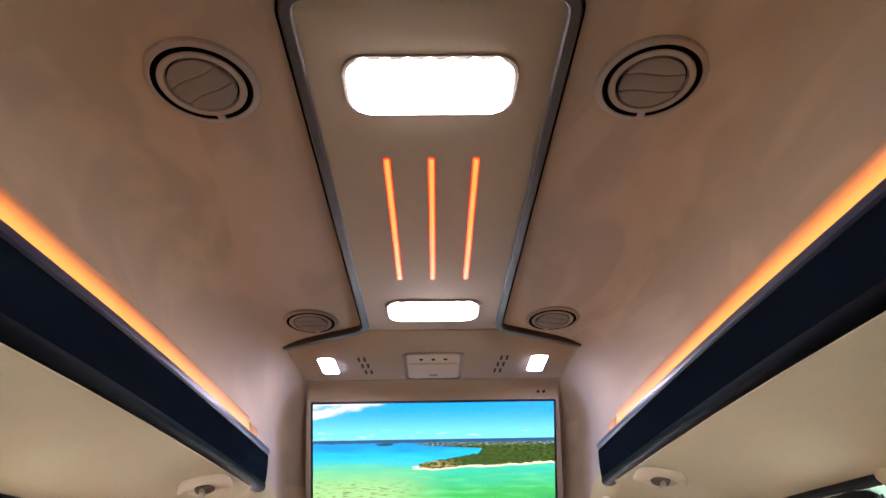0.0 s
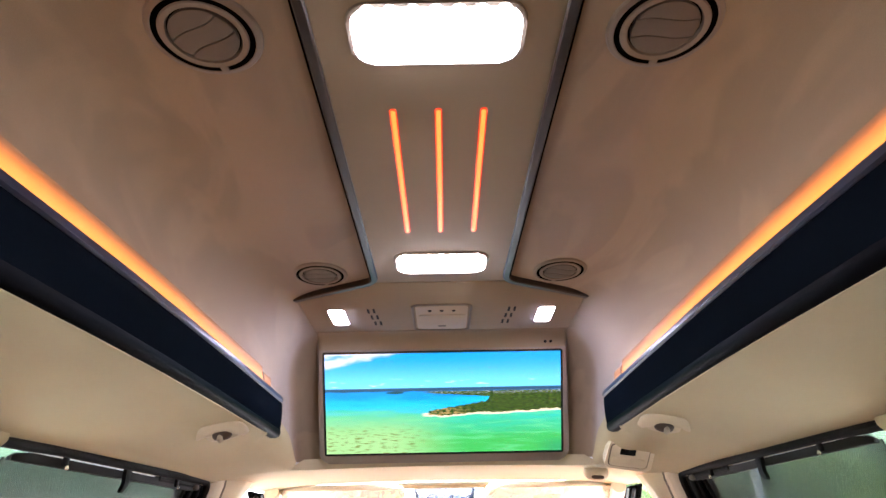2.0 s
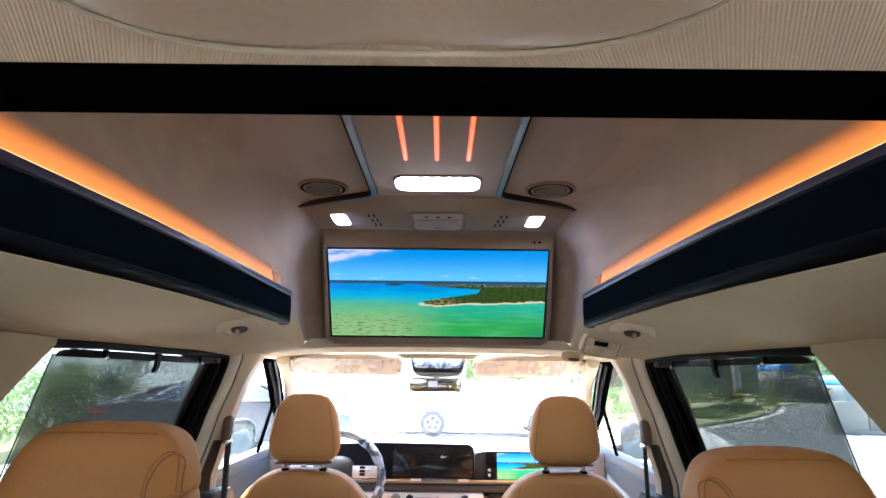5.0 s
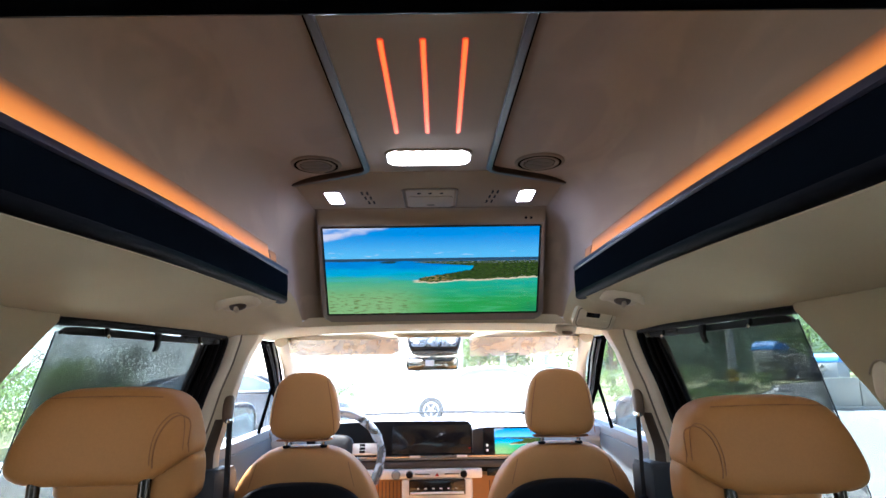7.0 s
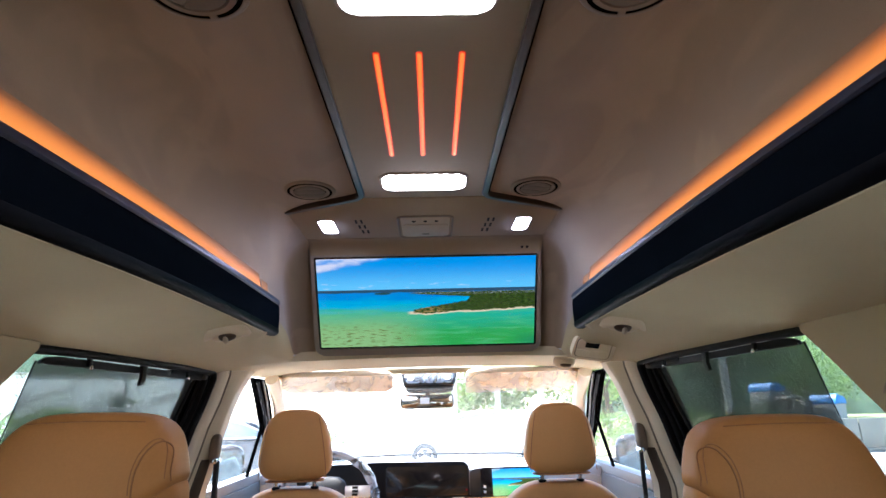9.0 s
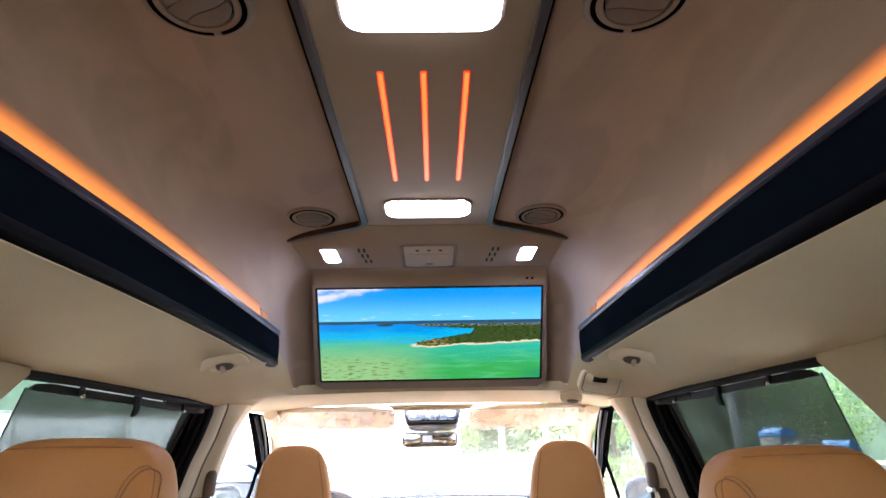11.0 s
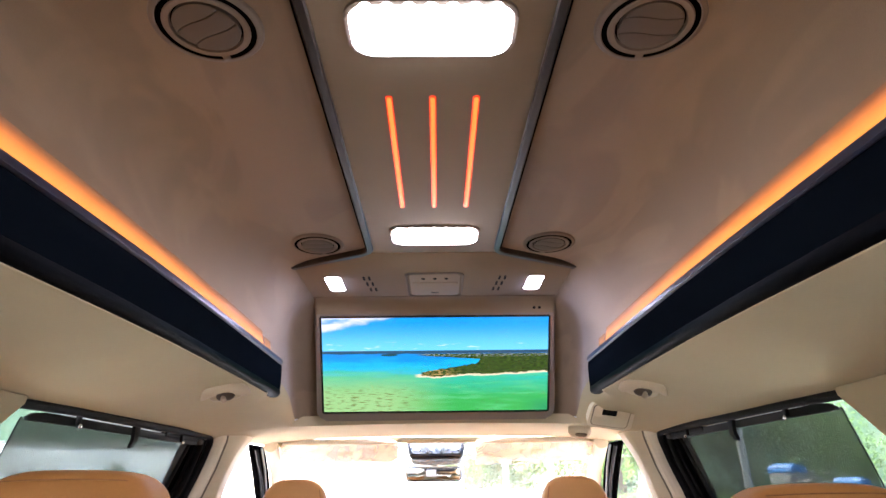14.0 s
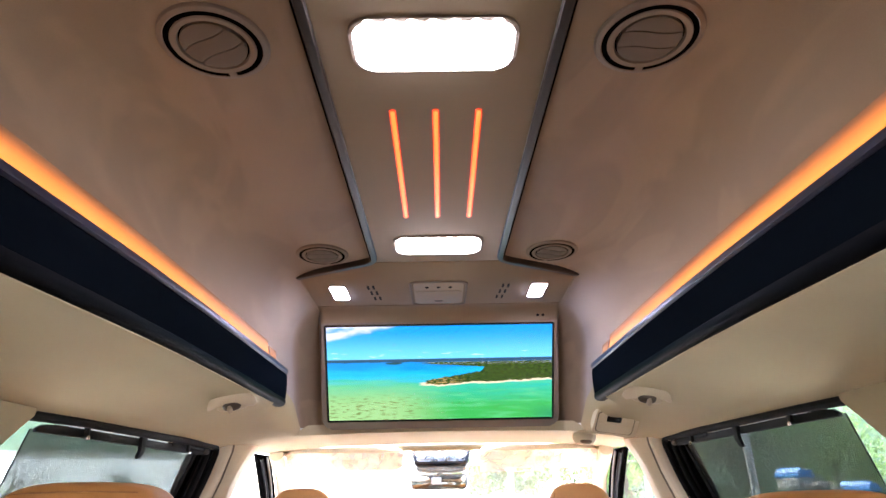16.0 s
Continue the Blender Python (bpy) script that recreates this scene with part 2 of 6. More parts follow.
def seascape(name, strength, shift=0.0):
    """The lit picture of a screen: a shallow lagoon, a wooded spit and a bright sky. Generated coordinates: x across, y up."""
    m, t, n, l, b = nodes_of(name)

    def math_node(op, a, c, clamp=False):
        k = n.new("ShaderNodeMath")
        k.operation, k.use_clamp = op, clamp
        for i, v in enumerate((a, c)):
            if isinstance(v, (int, float)):
                k.inputs[i].default_value = v
            elif v is not None:
                l.new(v, k.inputs[i])
        return k.outputs[0]

    def step(v, lo, hi):
        k = n.new("ShaderNodeMapRange")
        k.interpolation_type = "SMOOTHSTEP"
        k.inputs["From Min"].default_value, k.inputs["From Max"].default_value = lo, hi
        l.new(v, k.inputs["Value"])
        return k.outputs["Result"]

    def noise_of(sx, sy, detail, offset=0.0):
        mp, k = n.new("ShaderNodeMapping"), n.new("ShaderNodeTexNoise")
        mp.inputs["Scale"].default_value = (sx, sy, 1)
        mp.inputs["Location"].default_value = (offset, offset * 0.7, 0)
        l.new(co.outputs["UV"], mp.inputs["Vector"])
        l.new(mp.outputs["Vector"], k.inputs["Vector"])
        k.inputs["Scale"].default_value, k.inputs["Detail"].default_value = 1, detail
        return k.outputs["Fac"]

    def mix(f, a, c):
        k = n.new("ShaderNodeMix")
        k.data_type = "RGBA"
        l.new(f, k.inputs["Factor"])
        for s, v in ((6, a), (7, c)):
            if isinstance(v, tuple):
                k.inputs[s].default_value = (*v, 1)
            else:
                l.new(v, k.inputs[s])
        return k.outputs[2]

    co, sep = n.new("ShaderNodeTexCoord"), n.new("ShaderNodeSeparateXYZ")
    l.new(co.outputs["UV"], sep.inputs["Vector"])
    x, y = sep.outputs["X"], sep.outputs["Y"]
    if shift:
        x = math_node("ADD", x, shift)
    # sky with low clouds and a bank at one upper corner
    col = mix(step(y, 0.62, 0.98), (0.13, 0.55, 0.88), (0.0, 0.27, 0.74))
    puff = math_node("MULTIPLY", step(noise_of(14, 30, 5), 0.58, 0.75), math_node("MULTIPLY", step(y, 0.64, 0.67), math_node("SUBTRACT", 1.0, step(y, 0.68, 0.78))))
    bank = math_node("MULTIPLY", step(noise_of(5, 8, 6, 3), 0.33, 0.52), step(math_node("ADD", math_node("ADD", y, math_node("MULTIPLY", noise_of(12, 12, 4, 6), 0.1)), math_node("MULTIPLY", x, -0.52)), 0.87, 0.94))
    col = mix(puff, col, (0.75, 0.85, 0.95))
    col = mix(bank, col, (0.66, 0.68, 0.82))
    # sea: deep blue far out, green shallows in front
    wob = math_node("MULTIPLY", math_node("SUBTRACT", noise_of(5, 16, 5, 7), 0.5), 0.22)
    yy = math_node("ADD", y, wob)
    sea = mix(step(yy, 0.10, 0.38), (0.03, 0.36, 0.07), (0.02, 0.42, 0.27))
    sea = mix(math_node("MULTIPLY", step(noise_of(7, 26, 6, 21), 0.45, 0.7), 0.55), sea, (0.10, 0.52, 0.22))
    sea = mix(step(yy, 0.36, 0.50), sea, (0.0, 0.40, 0.68))
    sea = mix(step(yy, 0.48, 0.60), sea, (0.0, 0.22, 0.66))
    reef = math_node("MULTIPLY", step(noise_of(26, 75, 4, 11), 0.52, 0.66), math_node("MULTIPLY", math_node("SUBTRACT", 1.0, step(x, 0.30, 0.52)), math_node("SUBTRACT", 1.0, step(y, 0.14, 0.34))))
    pale = math_node("MULTIPLY", math_node("SUBTRACT", 1.0, step(x, 0.25, 0.6)), math_node("SUBTRACT", 1.0, step(y, 0.12, 0.5)))
    sea = mix(pale, sea, (0.26, 0.50, 0.20))
    sea = mix(reef, sea, (0.12, 0.16, 0.04))
    dark = math_node("MULTIPLY", math_node("MULTIPLY", step(x, 0.86, 1.0), 0.5), math_node("SUBTRACT", 1.0, step(y, 0.04, 0.16)))
    sea = mix(dark, sea, (0.0, 0.16, 0.11))
    col = mix(math_node("SUBTRACT", 1.0, step(y, 0.638, 0.648)), col, sea)
    # far shore
    far = math_node("MULTIPLY", step(math_node("ADD", y, math_node("MULTIPLY", noise_of(20, 3, 3, 2), 0.02)), 0.625, 0.632), math_node("SUBTRACT", 1.0, step(y, 0.648, 0.656)))
    col = mix(far, col, (0.02, 0.07, 0.13))
    # wooded spit with a pale beach, land behind the bay and a village line
    tip = math_node("SUBTRACT", x, 0.43)
    rough = math_node("MULTIPLY", math_node("SUBTRACT", noise_of(45, 45, 4, 5), 0.5), 0.045)
    slow = math_node("MULTIPLY", math_node("SUBTRACT", noise_of(9, 5, 3, 15), 0.5), 0.06)
    top = math_node("ADD", 0.425, math_node("MULTIPLY", tip, 0.36))
    top = math_node("ADD", top, math_node("MULTIPLY", step(x, 0.68, 0.76), 0.30))
    top = math_node("MINIMUM", math_node("ADD", top, rough), 0.612)
    low = math_node("ADD", 0.368, math_node("ADD", math_node("MULTIPLY", math_node("MAXIMUM", tip, 0.0), 0.075), slow))
    near = math_node("MULTIPLY", step(math_node("SUBTRACT", top, y), 0.0, 0.01), step(math_node("SUBTRACT", y, math_node("ADD", low, rough)), 0.0, 0.012))
    near = math_node("MULTIPLY", near, step(tip, 0.0, 0.015))
    edge = math_node("SUBTRACT", 0.605, math_node("MULTIPLY", math_node("MAXIMUM", math_node("SUBTRACT", x, 0.36), 0.0), 0.15))
    behind = math_node("MULTIPLY", step(math_node("SUBTRACT", y, math_node("ADD", edge, math_node("MULTIPLY", rough, 0.4))), 0.0, 0.006), math_node("SUBTRACT", 1.0, step(y, 0.612, 0.622)))
    behind = math_node("MULTIPLY", behind, step(x, 0.40, 0.46))
    inside = math_node("MAXIMUM", near, behind)
    beach = math_node("MULTIPLY", step(math_node("SUBTRACT", math_node("ADD", low, 0.03), y), 0.0, 0.012), step(math_node("SUBTRACT", y, math_node("SUBTRACT", low, 0.016)), 0.0, 0.01))
    beach = math_node("MULTIPLY", beach, step(tip, -0.03, 0.0))
    wood = mix(step(noise_of(60, 110, 4, 9), 0.4, 0.65), (0.007, 0.028, 0.004), (0.062, 0.110, 0.018))
    hut = math_node("MULTIPLY", step(noise_of(55, 70, 4, 4), 0.47, 0.60), math_node("MULTIPLY", math_node("SUBTRACT", 1.0, step(tip, 0.10, 0.20)), math_node("SUBTRACT", 1.0, step(y, 0.43, 0.47))))
    wood = mix(hut, wood, (0.36, 0.24, 0.085))
    town = math_node("MULTIPLY", step(noise_of(90, 200, 2, 8), 0.56, 0.63), step(y, 0.575, 0.60))
    wood = mix(town, wood, (0.40, 0.45, 0.50))
    isle = math_node("ADD", math_node("POWER", math_node("MULTIPLY", math_node("ABSOLUTE", math_node("SUBTRACT", x, 0.295), 0), 24.0), 2.0), math_node("POWER", math_node("MULTIPLY", math_node("ABSOLUTE", math_node("SUBTRACT", y, 0.606), 0), 75.0), 2.0))
    col = mix(math_node("SUBTRACT", 1.0, step(math_node("ADD", isle, math_node("MULTIPLY", rough, 14.0)), 0.75, 1.05)), col, (0.012, 0.05, 0.06))
    col = mix(beach, col, (0.72, 0.62, 0.42))
    col = mix(inside, col, wood)
    b.inputs["Base Color"].default_value = (0.01, 0.01, 0.012, 1)
    b.inputs["Roughness"].default_value = 0.15
    l.new(col, b.inputs["Emission Color"])
    b.inputs["Emission Strength"].default_value = strength
    return m


SUEDE = napped(mat("suede_headliner", (0.205, 0.148, 0.088), 0.92, var=0.15, scale=2.6, grain=700, bump=0.3, sheen=0.9))
PANEL = mat("console_suede", (0.212, 0.159, 0.098), 0.9, var=0.05, scale=4, grain=700, bump=0.25, sheen=0.2)
LINER = mat("headliner_cloth", (0.425, 0.354, 0.226), 0.92, var=0.06, scale=5, grain=900, bump=0.35)
HOOK_BEIGE = mat("matt_beige_plastic", (0.50, 0.415, 0.300), 0.6, var=0.06, scale=9, grain=600, bump=0.15)
# beige plastic lightened for the light that catches the pillar lip
LIT_BEIGE = mat("lit_beige_plastic", (0.73, 0.645, 0.525), 0.5, var=0.06, scale=9, grain=600, bump=0.15)
VISOR = mat("pale_visor_cloth", (0.80, 0.73, 0.62), 0.85, var=0.05, scale=6, grain=900, bump=0.2)
RIBBED = ribbed("ribbed_cloth", (0.66, 0.505, 0.350))
DOME_GLOSS = mat("glossy_beige_console", (0.56, 0.42, 0.295), 0.3, var=0.1, scale=14, grain=300, bump=0.05)
BEIGE = mat("beige_plastic", (0.60, 0.503, 0.362), 0.5, var=0.06, scale=9, grain=600, bump=0.15)
TAUPE = mat("taupe_plastic", (0.175, 0.143, 0.114), 0.55, var=0.06, scale=9, grain=600, bump=0.12)
TAUPE_MID = mat("mid_taupe_plastic", (0.34, 0.275, 0.21), 0.55, var=0.05, scale=9, grain=600, bump=0.12)
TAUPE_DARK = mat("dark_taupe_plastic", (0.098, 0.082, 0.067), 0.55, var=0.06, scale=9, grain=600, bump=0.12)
RAIL = mat("gunmetal_trim", (0.044, 0.041, 0.042), 0.34, 0.25, var=0.1, scale=20, grain=300, bump=0.05)
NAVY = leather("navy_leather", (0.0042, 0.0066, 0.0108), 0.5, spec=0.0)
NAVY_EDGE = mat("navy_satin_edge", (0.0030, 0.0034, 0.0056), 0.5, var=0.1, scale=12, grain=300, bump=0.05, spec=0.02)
STEEL_BLUE = mat("satin_blue_trim", (0.024, 0.027, 0.055), 0.42, 0.3, var=0.08, scale=15, grain=300, bump=0.0)
BLACK = mat("black_plastic", (0.006, 0.006, 0.007), 0.6, var=0.15, scale=15, grain=400, bump=0.1, spec=0.12)
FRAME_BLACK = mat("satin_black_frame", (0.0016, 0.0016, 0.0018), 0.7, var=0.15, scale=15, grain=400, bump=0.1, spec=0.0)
WRAP = crinkled("thin_clear_wrap", (0.62, 0.70, 0.80), 0.42, 0.80, 15)
RUBBER = mat("black_rubber", (0.006, 0.006, 0.007), 0.65, var=0.15, scale=15, grain=400, bump=0.1, spec=0.12)
GLOSS_BLACK = mat("gloss_black", (0.008, 0.008, 0.009), 0.12, var=0.1, scale=8, grain=200, bump=0)
TAN = leather("tan_leather", (0.45, 0.203, 0.065), 0.5, spec=0.28)
TAN_STITCH = mat("tan_stitching", (0.30, 0.13, 0.05), 0.7, var=0.2, scale=60, grain=900, bump=0.2)
TAN_LIGHT = leather("light_tan_leather", (0.55, 0.270, 0.096), 0.52, spec=0.28)
CHROME = mat("chrome", (0.6, 0.6, 0.62), 0.15, 1.0, var=0.05, scale=20, grain=200, bump=0)
DARK_CHROME = mat("dark_chrome", (0.07, 0.065, 0.06), 0.2, 1.0, var=0.05, scale=20, grain=200, bump=0)
# colour darkened and greened for what the door mirrors should reflect
DIM_MIRROR = mat("dark_reflection_glass", (0.24, 0.31, 0.34), 0.04, 1.0, var=0.01, bump=0)
SILVER = mat("silver_paint", (0.80, 0.82, 0.85), 0.35, 0.1, var=0.05, scale=14, grain=300, bump=0)
PALE_TRIM = mat("pale_dash_top", (0.34, 0.365, 0.39), 0.5, var=0.08, scale=8, grain=500, bump=0.2)
SOCKET = mat("dark_brown_socket", (0.055, 0.036, 0.025), 0.45, var=0.1, scale=12, grain=400, bump=0.1)
BROWN = mat("brown_plastic", (0.135, 0.085, 0.052), 0.5, var=0.1, scale=12, grain=400, bump=0.1)
DOOR_DARK = mat("dark_grey_trim", (0.042, 0.046, 0.052), 0.6, var=0.08, scale=8, grain=500, bump=0.2)
DOOR_TRIM = mat("blue_grey_door_trim", (0.105, 0.128, 0.145), 0.55, var=0.08, scale=8, grain=500, bump=0.2)
GREY_TRIM = mat("grey_door_trim", (0.215, 0.24, 0.265), 0.55, var=0.08, scale=8, grain=500, bump=0.2)
# pale so that the unseen floor reflects light onto the ceiling
CARPET = mat("beige_carpet", (0.30, 0.255, 0.20), 0.95, var=0.25, scale=30, grain=900, bump=0.6)
BELT = mat("belt_webbing", (0.015, 0.015, 0.016), 0.7, var=0.2, scale=40, grain=1200, bump=0.4)
WHITE_LIGHT = glow("white_led_panel", (1.0, 0.965, 1.0), 2.4)
SPOT_LIGHT = glow("white_reading_lens", (0.76, 0.77, 1.0), 9.8)
COVE_FILL = glow("warm_cove_fill", (1.0, 0.58, 0.27), 0.40)
AMBER_BAR = glow("amber_led_bar", (1.0, 0.125, 0.020), 0.303)
AMBER_RIM = glow("red_amber_rim", (1.0, 0.045, 0.008), 0.084)
MAP_LENS = glow("map_lens", (0.9, 0.88, 1.0), 0.5)
AMBER_COVE = cove_glow("amber_cove_wash", 0.139)
AMBER_SPILL = cove_glow("amber_cove_spill", 0.050)
SCREEN = seascape("television_picture", 0.145)
TABLET = seascape("tablet_picture", 0.269, 0.1)
GLASS = see_through("window_glass", (0.97, 0.985, 0.98), 0.93)
TINT = see_through("tinted_glass", (0.80, 0.86, 0.84), 0.90)
DIM_PANE = see_through("dimming_pane", (0.62, 0.64, 0.63), 0.94)
FILM = crinkled("clear_plastic_film", (0.90, 0.91, 0.92), 0.62, 0.86, 9)
NET_LIGHT = mesh_cloth("sunshade_net", (0.030, 0.034, 0.036), 0.132)
NET_DARK = mesh_cloth("sunshade_net_dense", (0.020, 0.024, 0.024), 0.138)
BODY_PAINT = mat("white_body_paint", (0.72, 0.72, 0.72), 0.25, var=0.03, scale=3, grain=200, bump=0, coat=0.5)
SEDAN_PAINT = mat("grey_body_paint", (0.052, 0.062, 0.078), 0.4, 0.3, var=0.04, scale=3, grain=200, bump=0, coat=0.25)
TYRE = mat("tyre_rubber", (0.02, 0.02, 0.021), 0.8, var=0.2, scale=20, grain=300, bump=0.3)
# grey base carries the sky that the panes would reflect
CAR_GLASS = mat("sky_pale_car_glass", (0.30, 0.33, 0.34), 0.05, var=0.05, scale=3, grain=100, bump=0)
TAIL_RED = mat("tail_lamp_red", (0.35, 0.01, 0.012), 0.2, var=0.1, scale=20, grain=200, bump=0)
CONCRETE = mat("pale_concrete", (0.56, 0.54, 0.51), 0.9, var=0.15, scale=0.8, grain=40, bump=0)
ASPHALT = mat("asphalt", (0.13, 0.132, 0.135), 0.9, var=0.2, scale=0.6, grain=60, bump=0)
EARTH = mat("grassy_earth", (0.26, 0.26, 0.13), 0.95, var=0.4, scale=0.7, grain=30, bump=0)
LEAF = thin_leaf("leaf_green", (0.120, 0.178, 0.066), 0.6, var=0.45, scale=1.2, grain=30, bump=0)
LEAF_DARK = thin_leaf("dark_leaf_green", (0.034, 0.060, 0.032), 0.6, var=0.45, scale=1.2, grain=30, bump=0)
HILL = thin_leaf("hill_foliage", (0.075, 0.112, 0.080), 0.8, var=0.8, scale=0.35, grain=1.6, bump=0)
BARK = mat("bark", (0.13, 0.10, 0.075), 0.9, var=0.35, scale=6, grain=60, bump=0.6, depth=0.006)
POLE_GREY = mat("concrete_pole", (0.38, 0.37, 0.35), 0.9, var=0.15, scale=5, grain=80, bump=0.3, depth=0.002)
YELLOW = mat("warning_yellow", (0.65, 0.40, 0.02), 0.6, var=0.1, scale=8, grain=80, bump=0)
TARP = mat("blue_tarpaulin", (0.03, 0.22, 0.55), 0.5, var=0.15, scale=2, grain=40, bump=0.3, depth=0.01)
PALE_WALL = sheeting("pale_plastic_sheet", (0.60, 0.62, 0.64), (0.70, 0.74, 0.78), 0.6)
BLOCK = mat("grey_block_wall", (0.20, 0.19, 0.17), 0.9, var=0.2, scale=2, grain=50, bump=0.4, depth=0.004)


# ---------------------------------------------------------------- mesh helpers
def thing(name, m, label, category, group="", kind=""):
    e = new(name)
    e.empty_display_size = 0.05
    e.matrix_basis = m
    return tagged(e, label, category, group, kind)


def finish(bm, smooth=35):
    bmesh.ops.recalc_face_normals(bm, faces=bm.faces)
    lim = radians(smooth)
    for f in bm.faces:
        f.smooth = smooth > 0
    for e in bm.edges:
        if len(e.link_faces) == 2 and e.calc_face_angle(0) > lim:
            e.smooth = False
    return bm


def part(name, bm, material, parent=None, label="", m=None, smooth=35, recalc=True):
    """One mesh object, under a thing or under a part of it."""
    if recalc:
        finish(bm, smooth)
    me = bpy.data.meshes.new(name)
    bm.to_mesh(me)
    bm.free()
    me.materials.append(material)
    ob = new(name, me)
    ob.parent = parent
    if m is not None:
        ob.matrix_basis = m
    return tagged(ob, label)


def structure(name, bm, material, label, category, smooth=35):
    return tagged(part(name, bm, material, smooth=smooth), label, category, kind="structure")


def box(sx, sy, sz, at=(0, 0, 0), bevel=0.0, seg=2, turn=None):
    bm = bmesh.new()
    bmesh.ops.create_cube(bm, size=1)
    bmesh.ops.scale(bm, vec=(sx, sy, sz), verts=bm.verts)
    if bevel:
        bmesh.ops.bevel(bm, geom=bm.edges[:], offset=bevel, segments=seg, profile=0.5, affect="EDGES")
    if turn is not None:
        bmesh.ops.transform(bm, matrix=turn, verts=bm.verts)
    bmesh.ops.translate(bm, vec=at, verts=bm.verts)
    return bm


def join(*bms):
    out = bmesh.new()
    for b in bms:
        me = bpy.data.meshes.new("tmp")
        b.to_mesh(me)
        b.free()
        out.from_mesh(me)
        bpy.data.meshes.remove(me)
    return out


def prism(points, lo, hi, axis="z", bevel=0.0, seg=2):
    """A flat outline, given in the two other axes in order, drawn out from lo to hi."""
    bm = bmesh.new()

    def place(p, h):
        a, c = p
        return {"z": (a, c, h), "x": (h, a, c), "y": (a, h, c)}[axis]
    low = [bm.verts.new(place(p, lo)) for p in points]
    top = [bm.verts.new(place(p, hi)) for p in points]
    bm.faces.new(low), bm.faces.new(top[::-1])
    for i in range(len(points)):
        j = (i + 1) % len(points)
        bm.faces.new((low[j], low[i], top[i], top[j]))
    if bevel:
        caps = [e for e in bm.edges if (e.verts[0] in low) == (e.verts[1] in low)]
        bmesh.ops.bevel(bm, geom=caps, offset=bevel, segments=seg, profile=0.5, affect="EDGES", clamp_overlap=True)
    return bm


def round_rect(w, h, r, seg=6, cx=0.0, cy=0.0):
    pts = []
    for qx, qy, a0 in ((1, 1, 0), (-1, 1, 90), (-1, -1, 180), (1, -1, 270)):
        for k in range(seg + 1):
            a = radians(a0 + 90 * k / seg)
            pts.append((cx + qx * (w / 2 - r) + r * math.cos(a), cy + qy * (h / 2 - r) + r * math.sin(a)))
    return pts


def round_path(points, r, seg=6, closed=False):
    """A bent line with its corners rounded."""
    pts = [Vector(p) for p in points]
    out = []
    n = len(pts)
    for i, p in enumerate(pts):
        if not closed and i in (0, n - 1):
            out.append(p)
            continue
        a, c = pts[i - 1], pts[(i + 1) % n]
        u, v = (a - p), (c - p)
        d = min(r, u.length * 0.45, v.length * 0.45)
        s, e = p + u.normalized() * d, p + v.normalized() * d
        for k in range(seg + 1):
            f = k / seg
            out.append((1 - f) ** 2 * s + 2 * f * (1 - f) * p + f * f * e)
    return out


def ribbon(path, width, z0, z1, closed=False, bevel=0.0):
    """A flat strip of that width along a line in plan."""
    bm = bmesh.new()
    n = len(path)
    rings = []
    for i, p in enumerate(path):
        a = path[i - 1] if (i or closed) else p
        c = path[(i + 1) % n] if (i < n - 1 or closed) else p
        d = (Vector(c) - Vector(a)).to_2d().normalized()
        s = Vector((-d.y, d.x)) * width / 2
        b = bevel
        ring = [(p[0] + s.x, p[1] + s.y, z1), (p[0] + s.x, p[1] + s.y, z0 + b), (p[0] + s.x * (1 - 2 * b / width), p[1] + s.y * (1 - 2 * b / width), z0),
                (p[0] - s.x * (1 - 2 * b / width), p[1] - s.y * (1 - 2 * b / width), z0), (p[0] - s.x, p[1] - s.y, z0 + b), (p[0] - s.x, p[1] - s.y, z1)]
        rings.append([bm.verts.new(q) for q in ring])
    for i in range(n if closed else n - 1):
        a, c = rings[i], rings[(i + 1) % n]
        for k in range(6):
            bm.faces.new((a[k], a[(k + 1) % 6], c[(k + 1) % 6], c[k]))
    if not closed:
        bm.faces.new(rings[0]), bm.faces.new(rings[-1][::-1])
    return bm


def tube(path, r, seg=10, closed=False):
    """A round bar along a line in space; r may be a list."""
    bm = bmesh.new()
    pts = [Vector(p) for p in path]
    n = len(pts)
    rad = r if isinstance(r, (list, tuple)) else [r] * n
    rings, up = [], None
    for i, p in enumerate(pts):
        a = pts[i - 1] if (i or closed) else p
        c = pts[(i + 1) % n] if (i < n - 1 or closed) else p
        d = (c - a).normalized()
        if up is None:
            up = d.orthogonal().normalized()
        up = (up - d * up.dot(d)).normalized()
        side = d.cross(up)
        rings.append([bm.verts.new(p + (up * math.cos(t) + side * math.sin(t)) * rad[i]) for t in (2 * math.pi * k / seg for k in range(seg))])
    for i in range(n if closed else n - 1):
        a, c = rings[i], rings[(i + 1) % n]
        for k in range(seg):
            bm.faces.new((a[k], a[(k + 1) % seg], c[(k + 1) % seg], c[k]))
    if not closed:
        bm.faces.new(rings[0]), bm.faces.new(rings[-1][::-1])
    return bm


def lathe(profile, seg=40, cap=False):
    """Radius and height pairs turned about z."""
    bm = bmesh.new()
    rings = [[bm.verts.new((r * math.cos(2 * math.pi * k / seg), r * math.sin(2 * math.pi * k / seg), z)) for k in range(seg)] for r, z in profile]
    for a, c in zip(rings, rings[1:]):
        for k in range(seg):
            bm.faces.new((a[k], a[(k + 1) % seg], c[(k + 1) % seg], c[k]))
    if cap:
        bm.faces.new(rings[0]), bm.faces.new(rings[-1][::-1])
    return bm


